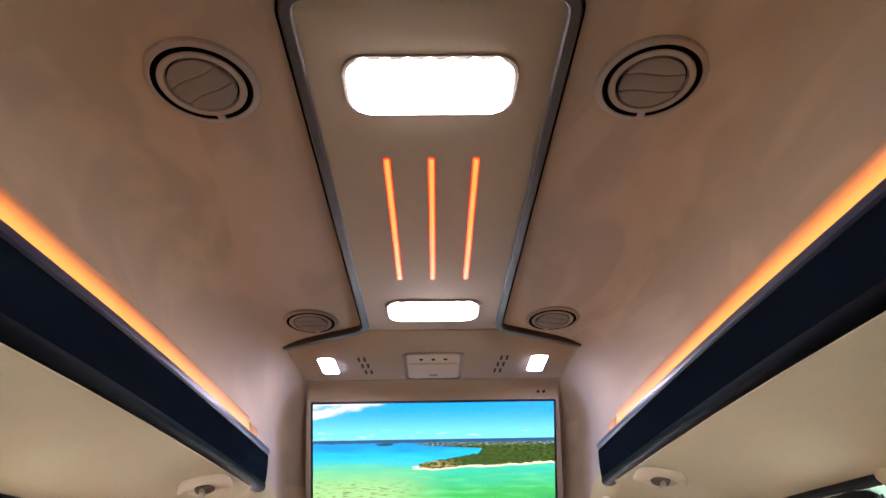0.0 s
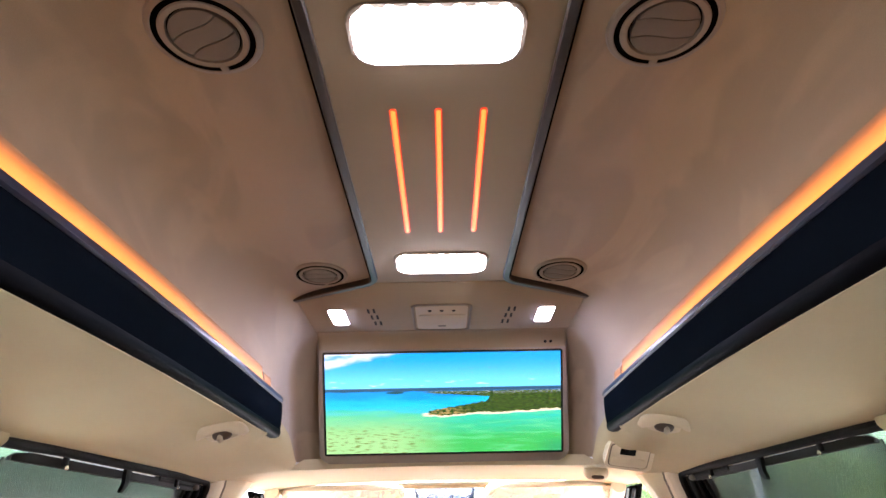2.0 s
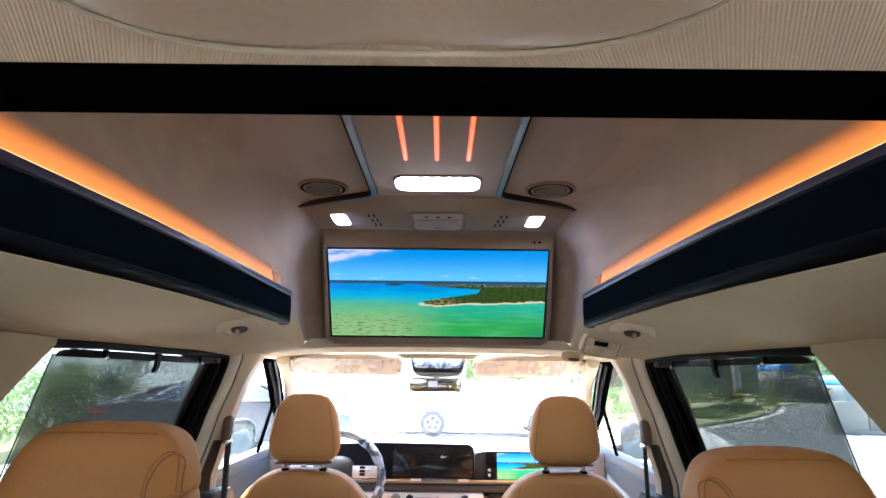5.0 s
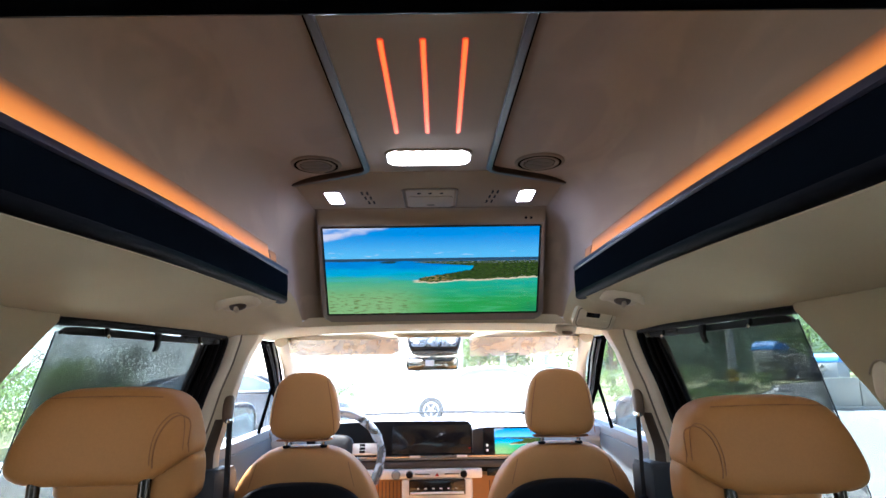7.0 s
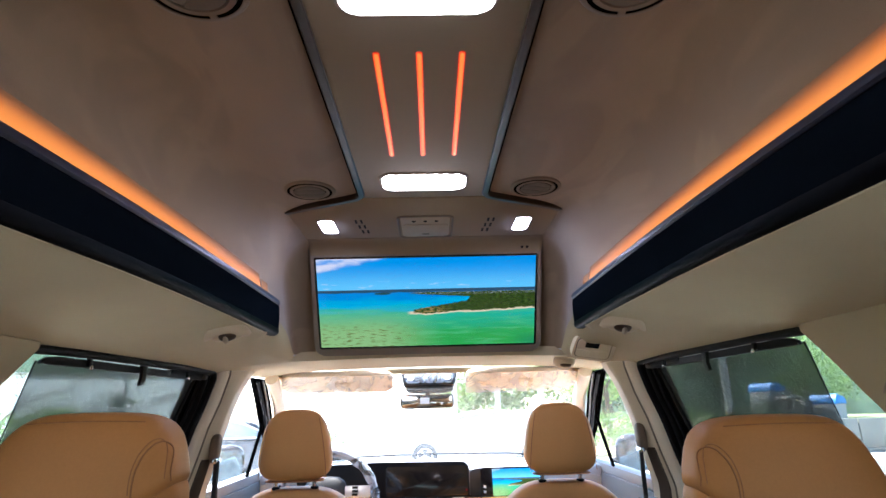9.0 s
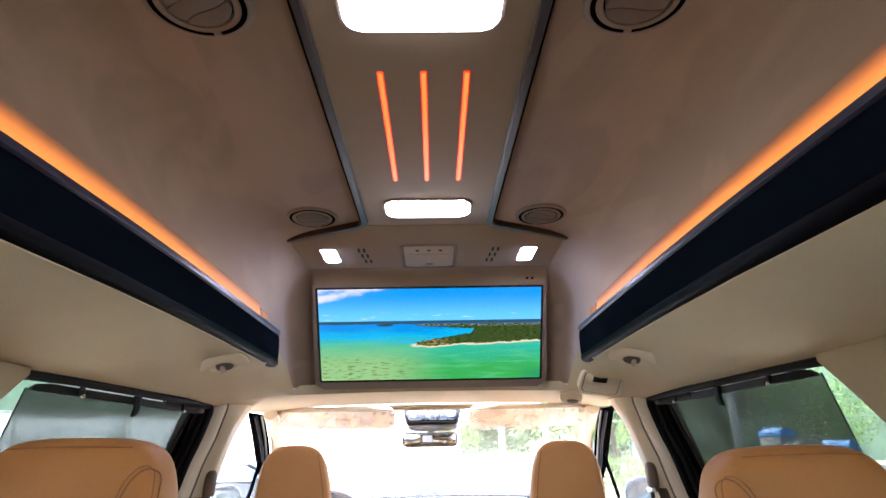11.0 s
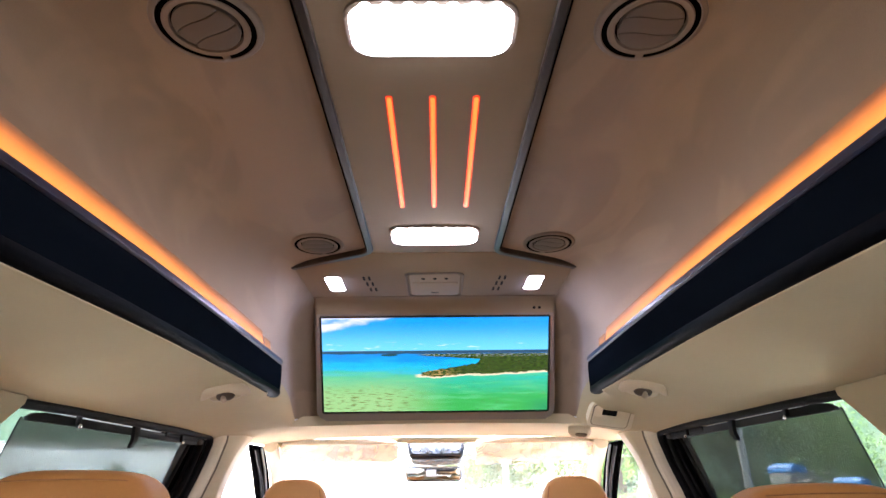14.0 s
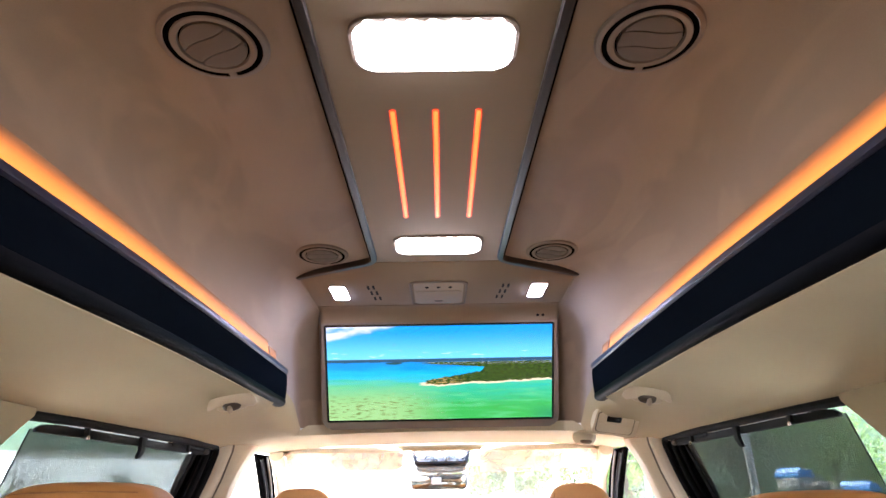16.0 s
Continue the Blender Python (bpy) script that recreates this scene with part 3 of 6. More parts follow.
def cushion(w, d, h, power=4.5, cuts=11, shape=None):
    """A padded block with soft edges; shape(x, y, z) bends points given in -1..1."""
    bm = bmesh.new()
    bmesh.ops.create_cube(bm, size=2)
    bmesh.ops.subdivide_edges(bm, edges=bm.edges[:], cuts=cuts, use_grid_fill=True)
    for v in bm.verts:
        a = [abs(c) ** power for c in v.co]
        q = v.co / sum(a) ** (1 / power)
        if shape:
            q = Vector(shape(*q))
        v.co = (q.x * w / 2, q.y * d / 2, q.z * h / 2)
    return bm


def sheet(f, nu, nv, thick=0.0, flip=False):
    """A surface f(u, v), u and v from 0 to 1, with a thickness against its normal."""
    bm = bmesh.new()
    g = [[Vector(f(i / nu, j / nv)) for j in range(nv + 1)] for i in range(nu + 1)]
    v = [[bm.verts.new(p) for p in row] for row in g]
    for i in range(nu):
        for j in range(nv):
            bm.faces.new((v[i][j], v[i + 1][j], v[i + 1][j + 1], v[i][j + 1]))
    if thick:
        bm.normal_update()
        s = -1 if flip else 1
        back = [[bm.verts.new(v[i][j].co - v[i][j].normal * thick * s) for j in range(nv + 1)] for i in range(nu + 1)]
        for i in range(nu):
            for j in range(nv):
                bm.faces.new((back[i][j], back[i][j + 1], back[i + 1][j + 1], back[i + 1][j]))
        for i in range(nu):
            bm.faces.new((v[i][0], back[i][0], back[i + 1][0], v[i + 1][0]))
            bm.faces.new((v[i][nv], v[i + 1][nv], back[i + 1][nv], back[i][nv]))
        for j in range(nv):
            bm.faces.new((v[0][j], v[0][j + 1], back[0][j + 1], back[0][j]))
            bm.faces.new((v[nu][j], back[nu][j], back[nu][j + 1], v[nu][j + 1]))
    return bm


def curve_at(table, t):
    """Straight lines through pairs (t, value)."""
    for (a, p), (c, q) in zip(table, table[1:]):
        if t <= c:
            return p + (q - p) * max(0.0, (t - a) / (c - a))
    return table[-1][1]


# ---------------------------------------------------------------- the van: shell
FLOOR, GROUND = 0.10, -0.25
SIDE = 0.437                     # inner side of the raised roof
RAIL_X = ((-1.0, 0.745), (0.6, 0.745), (1.0, 0.738), (1.5, 0.705), (2.0, 0.668), (2.3, 0.645))


def liner_z(x, y):
    """Lower headliner between the raised well and the window tops."""
    rail = curve_at(RAIL_X, y)
    zin = curve_at(((-1, 1.380), (0.0, 1.378), (0.4, 1.390), (0.65, 1.400), (0.85, 1.4055), (1.1, 1.4085), (1.48, 1.410), (1.56, 1.398), (1.65, 1.377), (1.745, 1.3625), (2.3, 1.348)), y)
    s = (abs(x) - SIDE) / (rail - SIDE)
    zr = curve_at(((-1, 1.325), (1.8, 1.325), (2.3, 1.318)), y)
    return zr + (zin - zr) * (1 - s) ** 0.55 if s > 0 else zin


def soft_edge(y):
    """Radius with which the lower headliner rolls up into the well beside the television."""
    a, c = max(0.0, min(1.0, (y - 1.42) / 0.08)), max(0.0, min(1.0, (1.75 - y) / 0.12))
    return 0.002 + 0.068 * a * a * (3 - 2 * a) * (0.30 + 0.70 * c * c * (3 - 2 * c))


def smax(a, c, k):
    h = max(k - abs(a - c), 0.0) / k
    return max(a, c) + h * h * k * 0.25


def cavity(p):
    """How far a point lies outside the rounded well of the raised roof."""
    top = p.z - (1.7100 - 0.006 * max(0.0, (0.62 - p.y) / 0.2))
    side = abs(p.x) - SIDE
    front = (p.y - 1.6715) * 0.8714 + (p.z - 1.5315) * 0.4906 - 0.045
    rear = -p.y
    return smax(smax(top, side, 0.15), smax(front, rear, 0.05), 0.09)


def well_wall():
    bm = bmesh.new()
    c = Vector((0, 0.8, 1.30))

    def out(target):
        d = (Vector(target) - c).normalized()
        lo, hi = 0.0, 2.5
        for _ in range(40):
            m = (lo + hi) / 2
            lo, hi = (m, hi) if cavity(c + d * m) < 0 else (lo, m)
        return c + d * lo
    nx, ny, nz = 44, 84, 18
    x = [-SIDE + 2 * SIDE * i / nx for i in range(nx + 1)]
    y = [0.0 + 1.76 * i / ny for i in range(ny + 1)]
    z = [1.37 + (1.7100 - 1.37) * i / nz for i in range(nz + 1)]
    cells = {}

    def vert(px, py, pz):
        low = liner_z(SIDE, py) + 0.030 * max(0.0, min(1.0, (1.62 - py) / 0.1)) * (1 - max(0.0, min(1.0, (py - 1.42) / 0.08))) + 0.8 * soft_edge(py) + 0.004
        pz = low + (pz - z[0]) / (z[-1] - z[0]) * (z[-1] - low)
        key = (round(px, 4), round(py, 4), round(pz, 4))
        if key not in cells:
            cells[key] = bm.verts.new(out(key))
        return cells[key]
    for i in range(nx):
        for j in range(ny):
            bm.faces.new([vert(x[a], y[b], z[-1]) for a, b in ((i, j), (i + 1, j), (i + 1, j + 1), (i, j + 1))])
        for k in range(nz):
            for yy in (y[0], y[-1]):
                bm.faces.new([vert(x[a], yy, z[b]) for a, b in ((i, k), (i + 1, k), (i + 1, k + 1), (i, k + 1))])
    for j in range(ny):
        for k in range(nz):
            for xx in (x[0], x[-1]):
                bm.faces.new([vert(xx, y[a], z[b]) for a, b in ((j, k), (j + 1, k), (j + 1, k + 1), (j, k + 1))])
    return bm


def well_height(x, y):
    lo, hi = 1.5, 1.9
    for _ in range(30):
        m = (lo + hi) / 2
        lo, hi = (m, hi) if cavity(Vector((x, y, m))) < 0 else (lo, m)
    return lo


structure("ceiling", well_wall(), SUEDE, "raised van ceiling in taupe suede with rounded corners", "ceiling", smooth=60)


def side_liner(s, u, y):
    """Flat cloth towards the windows; its inner edge turns up with a rounded roll."""
    r, rail = soft_edge(y), curve_at(RAIL_X, y)
    if u < 0.34:
        a = math.pi / 2 * u / 0.34
        return s * (SIDE - 0.008 + r - r * math.cos(a)), y, liner_z(SIDE + r, y) + r - r * math.sin(a)
    x = SIDE - 0.008 + r + (rail - SIDE + 0.008 - r) * (u - 0.34) / 0.66
    return s * x, y, liner_z(max(x, SIDE + r * (1 - (u - 0.34) / 0.66)), y)


for s, side in ((-1, "left"), (1, "right")):
    structure("headliner_" + side, sheet(lambda u, v: side_liner(s, u, -0.9 + v * 2.645), 18, 90, 0.012, flip=s > 0), LINER,
              "beige woven cloth headliner beside the raised roof", "headliner")


def front_liner(u, v):
    """Cloth over the front seats; behind the television its rear edge turns up."""
    w = max(0.0, v * 1.06 - 0.06)
    rail = curve_at(RAIL_X, 1.744 + w * 0.469) - 0.02 * w
    x = -rail + 2 * rail * u
    back = max(0.0, min(1.0, (0.449 - abs(x)) / 0.012))
    y = 1.744 + 0.026 * back * (1 - w) + w * 0.469
    z = liner_z(abs(x), y) if abs(x) > SIDE else liner_z(SIDE, y) + 0.006 * (1 - (x / SIDE) ** 2)
    return x, y, z + 0.030 * back * max(0.0, 1 - v / 0.06) + 0.012 * w


structure("headliner_front", sheet(front_liner, 40, 34, 0.003, flip=True), LINER, "beige woven cloth headliner over the front seats", "headliner")

# the low cloth roof over the luggage space, with a moulded dome
structure("headliner_rear", sheet(lambda u, v: (-0.76 + 1.52 * u, -0.95 + 0.9185 * v, 1.3462), 24, 14, 0.012, flip=True), RIBBED,
          "beige ribbed cloth headliner over the luggage space", "headliner")

# unseen shell, added so that no sky light leaks between the liners
roof = bmesh.new()
rings = []
for y, w, zt, zs in ((-0.98, 0.76, 1.44, 1.40), (-0.3, 0.77, 1.52, 1.41), (0.02, 0.77, 1.74, 1.42), (0.4, 0.77, 1.80, 1.43), (1.3, 0.77, 1.80, 1.43), (1.6, 0.75, 1.76, 1.42), (1.85, 0.73, 1.52, 1.41), (2.24, 0.70, 1.40, 1.37)):
    ring = [(-w - 0.03, y, 1.335), (-w, y, zs), (-w * 0.78, y, zs + (zt - zs) * 0.75), (-w * 0.5, y, zt - 0.01), (0, y, zt), (w * 0.5, y, zt - 0.01), (w * 0.78, y, zs + (zt - zs) * 0.75), (w, y, zs), (w + 0.03, y, 1.335)]
    rings.append([roof.verts.new(p) for p in ring])
for a, c in zip(rings, rings[1:]):
    for k in range(8):
        roof.faces.new((a[k], a[k + 1], c[k + 1], c[k]))
structure("roof_shell", roof, BODY_PAINT, "white outer shell of the raised van roof, unseen, blocks sky light", "roof", smooth=50)

# out of view: added to hold back daylight from behind
rear = box(1.62, 0.05, 0.98, (0, -0.97, 0.57), 0.01)
structure("wall_rear", join(rear, box(1.62, 0.05, 0.10, (0, -0.97, 1.31), 0.01), box(0.16, 0.05, 0.40, (-0.73, -0.97, 1.07), 0.01), box(0.16, 0.05, 0.40, (0.73, -0.97, 1.07), 0.01)), BEIGE,
          "unseen plain tailgate wall, its opening sized to limit rear light", "wall")
structure("floor", box(1.6, 3.9, 0.06, (0, 1.0, FLOOR - 0.03), 0.01), CARPET, "unseen van floor, carpet made pale to bounce light upwards", "floor")


# ---------------------------------------------------------------- side walls and their openings
def wall_x(y, z):
    """Half width of the side trim: it leans out towards the sill."""
    return curve_at(RAIL_X, y) + 0.004 + 0.26 * max(0.0, min(1.325 - z, 0.36))


def wall_panel(outline, s, inset, thick, bevel=0.0, cuts=0):
    """A flat outline in y and z, bent onto the side wall."""
    bm = prism(outline, 0.0, thick, "x", bevel)
    if cuts:
        bmesh.ops.subdivide_edges(bm, edges=bm.edges[:], cuts=cuts)
    for v in bm.verts:
        v.co.x = s * (wall_x(v.co.y, v.co.z) - inset + v.co.x)
    return bm


def wall_at(s, y, z, off=0.0):
    return Vector((s * (wall_x(y, z) - off), y, z))


def wall_tube(s, points, off, r, bend=0.03, seg=10):
    """A rubber section that follows a bent line in y and z on the side wall."""
    line = round_path([Vector((y, z, 0)) for y, z in points], bend, 6)
    return tube([wall_at(s, p.x, p.y, off) for p in line], r, seg)


def wall_skin(s, profile, z0, z1, nu, nv):
    """A moulded skin: profile(z) gives pairs (y, height above the wall) from one edge to the other."""
    def f(u, v):
        z = z0 + (z1 - z0) * v
        row = profile(z)
        k = u * (len(row) - 1)
        i = min(int(k), len(row) - 2)
        y, off = (row[i][c] + (row[i + 1][c] - row[i][c]) * (k - i) for c in (0, 1))
        return wall_at(s, y, z, off)
    return sheet(f, nu, nv, 0.003, flip=s > 0)


SEAL_Y = ((0.10, 1.690), (0.86, 1.692), (0.95, 1.700), (1.07, 1.720), (1.163, 1.727), (1.24, 1.753), (1.345, 1.762))
RIDGE_Y = ((0.10, 1.768), (0.95, 1.770), (1.145, 1.772), (1.206, 1.779), (1.27, 1.800), (1.32, 1.838), (1.345, 1.870))


def lip_profile(z):
    a = curve_at(SEAL_Y, z)
    return [(a - 0.004, 0.004), (a, 0.018), (a + 0.003, 0.032), (a + 0.009, 0.043), (a + 0.018, 0.048), (a + 0.023, 0.044), (a + 0.024, 0.030)]


def pillar_profile(z):
    a, c = curve_at(SEAL_Y, z) + 0.020, curve_at(RIDGE_Y, z)
    return [(a, 0.034), (a + 0.001, 0.046), (a + 0.35 * (c - a), 0.060), (a + 0.7 * (c - a), 0.072), (c, 0.078), (c + 0.05, 0.076), (c + 0.09, 0.056), (c + 0.11, 0.02), (c + 0.112, -0.01)]


def slot_profile(z):
    a, c = curve_at(SEAL_Y, z) + 0.020, curve_at(RIDGE_Y, z)
    return [(a + 0.30 * (c - a), 0.056), (a + 0.34 * (c - a), 0.0625), (a + 0.7 * (c - a), 0.0745), (a + 0.95 * (c - a), 0.080), (a + 1.0 * (c - a), 0.076)]


C_EDGE = [(0.966, 1.342), (0.953, 1.326), (0.924, 1.292), (0.900, 1.261), (0.882, 1.237), (0.864, 1.211), (0.843, 1.185), (0.812, 1.135), (0.767, 1.06), (0.72, 0.96), (0.675, 0.86)]
for s, side in ((-1, "left"), (1, "right")):
    structure("wall_" + side, wall_panel([(0.36, 1.345)] + C_EDGE + [(0.655, 0.10), (0.30, 0.10), (0.30, 0.90)], s, 0.03, 0.06, 0.012), LINER,
              "beige cloth and plastic rear pillar trim", "wall")
    structure("wall_rear_" + side, join(wall_panel([(-0.95, 0.90), (0.30, 0.90), (0.30, 0.10), (-0.95, 0.10)], s, 0.03, 0.06, 0.012),
              wall_panel([(-0.95, 1.345), (0.36, 1.345), (0.355, 1.29), (-0.95, 1.29)], s, 0.03, 0.06, 0.006), wall_panel([(-0.95, 1.29), (-0.80, 1.29), (-0.80, 0.90), (-0.95, 0.90)], s, 0.03, 0.06, 0.006)), BEIGE,
              "beige luggage space trim round the quarter window", "wall")
    structure("trim_pillar_" + side, wall_panel([(y - 0.012, z) for y, z in C_EDGE[2:]] + [(y + 0.010, z) for y, z in C_EDGE[:1:-1]], s, 0.012, 0.03, 0.004), BEIGE,
              "beige edge along the rear pillar trim", "trim")
    structure("door_panel_" + side, wall_panel([(0.675, 0.86), (1.80, 0.905), (1.86, 0.10), (0.655, 0.10)], s, 0.04, 0.07, 0.015), GREY_TRIM,
              "grey sliding door trim below the window", "door")
    # window of the sliding door with its dark surround
    surround = thing("window_" + ("1" if s < 0 else "2"), Matrix(), "sliding door window with a black surround", "window", kind="structure")
    bend = [(0.945, 1.326), (1.10, 1.331), (1.752, 1.332), (1.742, 1.24), (1.716, 1.163), (1.709, 1.07), (1.689, 0.95), (1.680, 0.86)]
    part("outer_seal", wall_tube(s, [(y, z + 0.002 * (y < 1.76 and z > 1.3)) for y, z in bend], 0.014, 0.0095, 0.032), RUBBER, surround, "black rubber door seal")
    part("inner_seal", wall_tube(s, [(1.50, 1.322)] + [(y - 0.026, z - 0.010) for y, z in bend[2:]], 0.001, 0.0085, 0.026), RUBBER, surround, "black rubber glass seal")
    part("seal_edge", wall_tube(s, [(1.60, 1.3175)] + [(y - 0.043, z - 0.015) for y, z in bend[2:]], -0.008, 0.0045, 0.022), RUBBER, surround)
    part("glass_border", wall_panel([(1.652, 1.335), (1.800, 1.335), (1.790, 1.24), (1.765, 1.163), (1.755, 1.07), (1.735, 0.95), (1.72, 0.87), (1.575, 0.87), (1.590, 0.95), (1.622, 1.16)], s, -0.014, 0.006, 0.001), FRAME_BLACK, surround, "black printed glass border")
    part("window_sill", wall_panel([(0.72, 0.875), (1.68, 0.915), (1.68, 0.885), (0.72, 0.845)], s, 0.03, 0.06, 0.006), FRAME_BLACK, surround)
    pane = part("pane", wall_panel([(0.64, 1.33), (1.76, 1.33), (1.70, 0.86), (0.60, 0.86)], s, -0.040, 0.004), TINT, surround)
    pane.visible_shadow = False
    # moulded pillar between the doors, its lip, belt slot and dark foot
    structure("pillar_" + side, wall_skin(s, pillar_profile, 0.12, 1.345, 32, 60), BEIGE, "beige moulded pillar trim between the doors", "pillar", smooth=60)
    structure("trim_lip_" + side, wall_skin(s, lip_profile, 0.12, 1.345, 24, 60), LIT_BEIGE, "raised beige lip along the door opening", "trim", smooth=60)
    # the soft shadow in this groove is laid in as a brown tube
    structure("trim_joint_shade_" + side, tube([wall_at(s, curve_at(SEAL_Y, z) + 0.0205, z, 0.0500) for z in (1.342 - 0.02 * k for k in range(25))], 0.0028, 8), TAUPE, "brown tube for the shadow in the joint beside the pillar lip", "trim")
    structure("trim_slot_" + side, wall_skin(s, slot_profile, 0.86, 1.072, 12, 12), SOCKET, "brown belt slider slot in the pillar trim", "trim")
    structure("trim_foot_" + side, wall_panel(round_path([(1.700, 0.925), (1.86, 0.918), (1.86, 0.12), (1.68, 0.12)], 0.02, closed=True), s, 0.118, 0.10, 0.010), DOOR_DARK,
              "dark grey lower pillar cover", "trim")
    # front door: glass, black frames, sill
    fw = thing("window_" + ("3" if s < 0 else "4"), Matrix(), "front door window with a black frame", "window", kind="structure")
    part("window_frame", wall_panel([(2.125, 1.338), (2.25, 1.338), (2.40, 1.245), (2.565, 1.145), (2.95, 0.965), (2.83, 0.965), (2.435, 1.132), (2.29, 1.226)], s, 0.0, 0.022, 0.006), FRAME_BLACK, fw)
    part("window_frame", wall_panel([(2.376, 1.170), (2.398, 1.160), (2.390, 0.950), (2.362, 0.950)], s, 0.0, 0.010, 0.003), FRAME_BLACK, fw)
    part("seal_line", wall_tube(s, [(2.135, 1.322), (2.29, 1.222), (2.435, 1.128), (2.80, 0.965)], 0.010, 0.006), RUBBER, fw)
    part("seal_line", wall_tube(s, [(2.205, 1.328), (2.345, 1.236), (2.500, 1.139), (2.88, 0.968)], 0.004, 0.004), GREY_TRIM, fw, "thin grey line")
    part("window_sill", wall_panel([(1.92, 0.955), (2.95, 0.975), (2.95, 0.93), (1.92, 0.91)], s, 0.02, 0.06, 0.008), GREY_TRIM, fw, "blue-grey sill")
    pane = part("pane", wall_panel([(1.95, 1.33), (2.12, 1.33), (2.93, 0.95), (1.90, 0.92)], s, -0.030, 0.004), GLASS, fw)
    pane.visible_shadow = False
    structure("door_panel_front_" + side, wall_panel([(1.90, 0.92), (2.95, 0.94), (2.95, 0.10), (1.90, 0.10)], s, 0.03, 0.07, 0.015), DOOR_TRIM,
              "grey front door trim under the glass", "door")
    structure("pillar_front_" + side, tube([(s * 0.605, 2.15, 1.335), (s * 0.625, 2.36, 1.250), (s * 0.665, 2.58, 1.150), (s * 0.735, 2.98, 0.965)], [0.026, 0.026, 0.028, 0.034], 12), BEIGE,
              "beige front pillar trim beside the windscreen", "pillar")

screen_glass = thing("window_5", Matrix(), "large raked windscreen", "window", kind="structure")
pane = part("pane", sheet(lambda u, v: ((-1 + 2 * u) * (0.60 + 0.15 * v), 2.22 + 0.86 * v + 0.06 * (1 - (2 * u - 1) ** 2), 1.345 - 0.40 * v), 12, 8, 0.004), GLASS, screen_glass)
pane.visible_shadow = False
structure("trim_windscreen", tube([(-0.60, 2.207, 1.340), (-0.3, 2.25, 1.356), (0, 2.26, 1.358), (0.3, 2.25, 1.356), (0.60, 2.207, 1.340)], 0.012, 8), LINER,
          "cloth edge above the windscreen", "trim")


# panes out of view, added to cut the daylight from the rear
tail = thing("window_6", Matrix(), "unseen tinted pane in the tailgate, added to dim daylight", "window", kind="structure")
part("pane", box(1.32, 0.006, 0.44, (0, -0.965, 1.06), 0.001), DIM_PANE, tail)
for s, side in ((-1, "7"), (1, "8")):
    quarter = thing("window_" + side, Matrix(), "unseen tinted pane beside the luggage space, added to dim daylight", "window", kind="structure")
    part("pane", wall_panel([(-0.82, 1.30), (0.37, 1.30), (0.32, 0.89), (-0.82, 0.89)], s, -0.022, 0.005), DIM_PANE, quarter)


# ---------------------------------------------------------------- roof well: side panels, cove light
def bar_top(y):
    return curve_at(((0.0, 1.462), (0.25, 1.470), (0.45, 1.4785), (0.65, 1.4865), (0.85, 1.4915), (1.1, 1.4945), (1.6, 1.497)), y)


def bar_loft(section, y0, y1, s, n=30, lean=0.0, curl=0.0):
    """A section (x, z below the panel's top) drawn along the well, with a raked front end."""
    bm = bmesh.new()
    rings = []
    for i in range(n + 1):
        t = i / n
        ring = []
        for x, z in section:
            y = y0 + (y1 - y0 - lean * z - curl * max(0.0, (-z - 0.0632) / 0.02) ** 2) * t
            ring.append(bm.verts.new((s * x, y, bar_top(y) + z)))
        rings.append(ring)
    for a, c in zip(rings, rings[1:]):
        for k in range(len(section)):
            q = (k + 1) % len(section)
            bm.faces.new((a[k], a[q], c[q], c[k]))
    bm.faces.new(rings[0]), bm.faces.new(rings[-1][::-1])
    uv = bm.loops.layers.uv.new("uv")
    for f in bm.faces:
        for loop in f.loops:
            c = loop.vert.co
            loop[uv].uv = (c.y, (c.z - bar_top(c.y) + 0.004) / 0.060)
    return bm


FACE = [(0.4075, -0.0075), (0.4090, -0.020), (0.4125, -0.038), (0.4165, -0.054), (0.4195, -0.063), (0.450, -0.063), (0.450, -0.0075)]
LIP = [(0.4030, 0.002), (0.4055, 0.0065), (0.4110, 0.0085), (0.4240, 0.0075), (0.4240, -0.0075), (0.4060, -0.0075), (0.4025, -0.005)]
ROLL = [(0.4195, -0.0632), (0.4190, -0.069), (0.4205, -0.0755), (0.4250, -0.0805), (0.4310, -0.083), (0.445, -0.083), (0.450, -0.0632)]
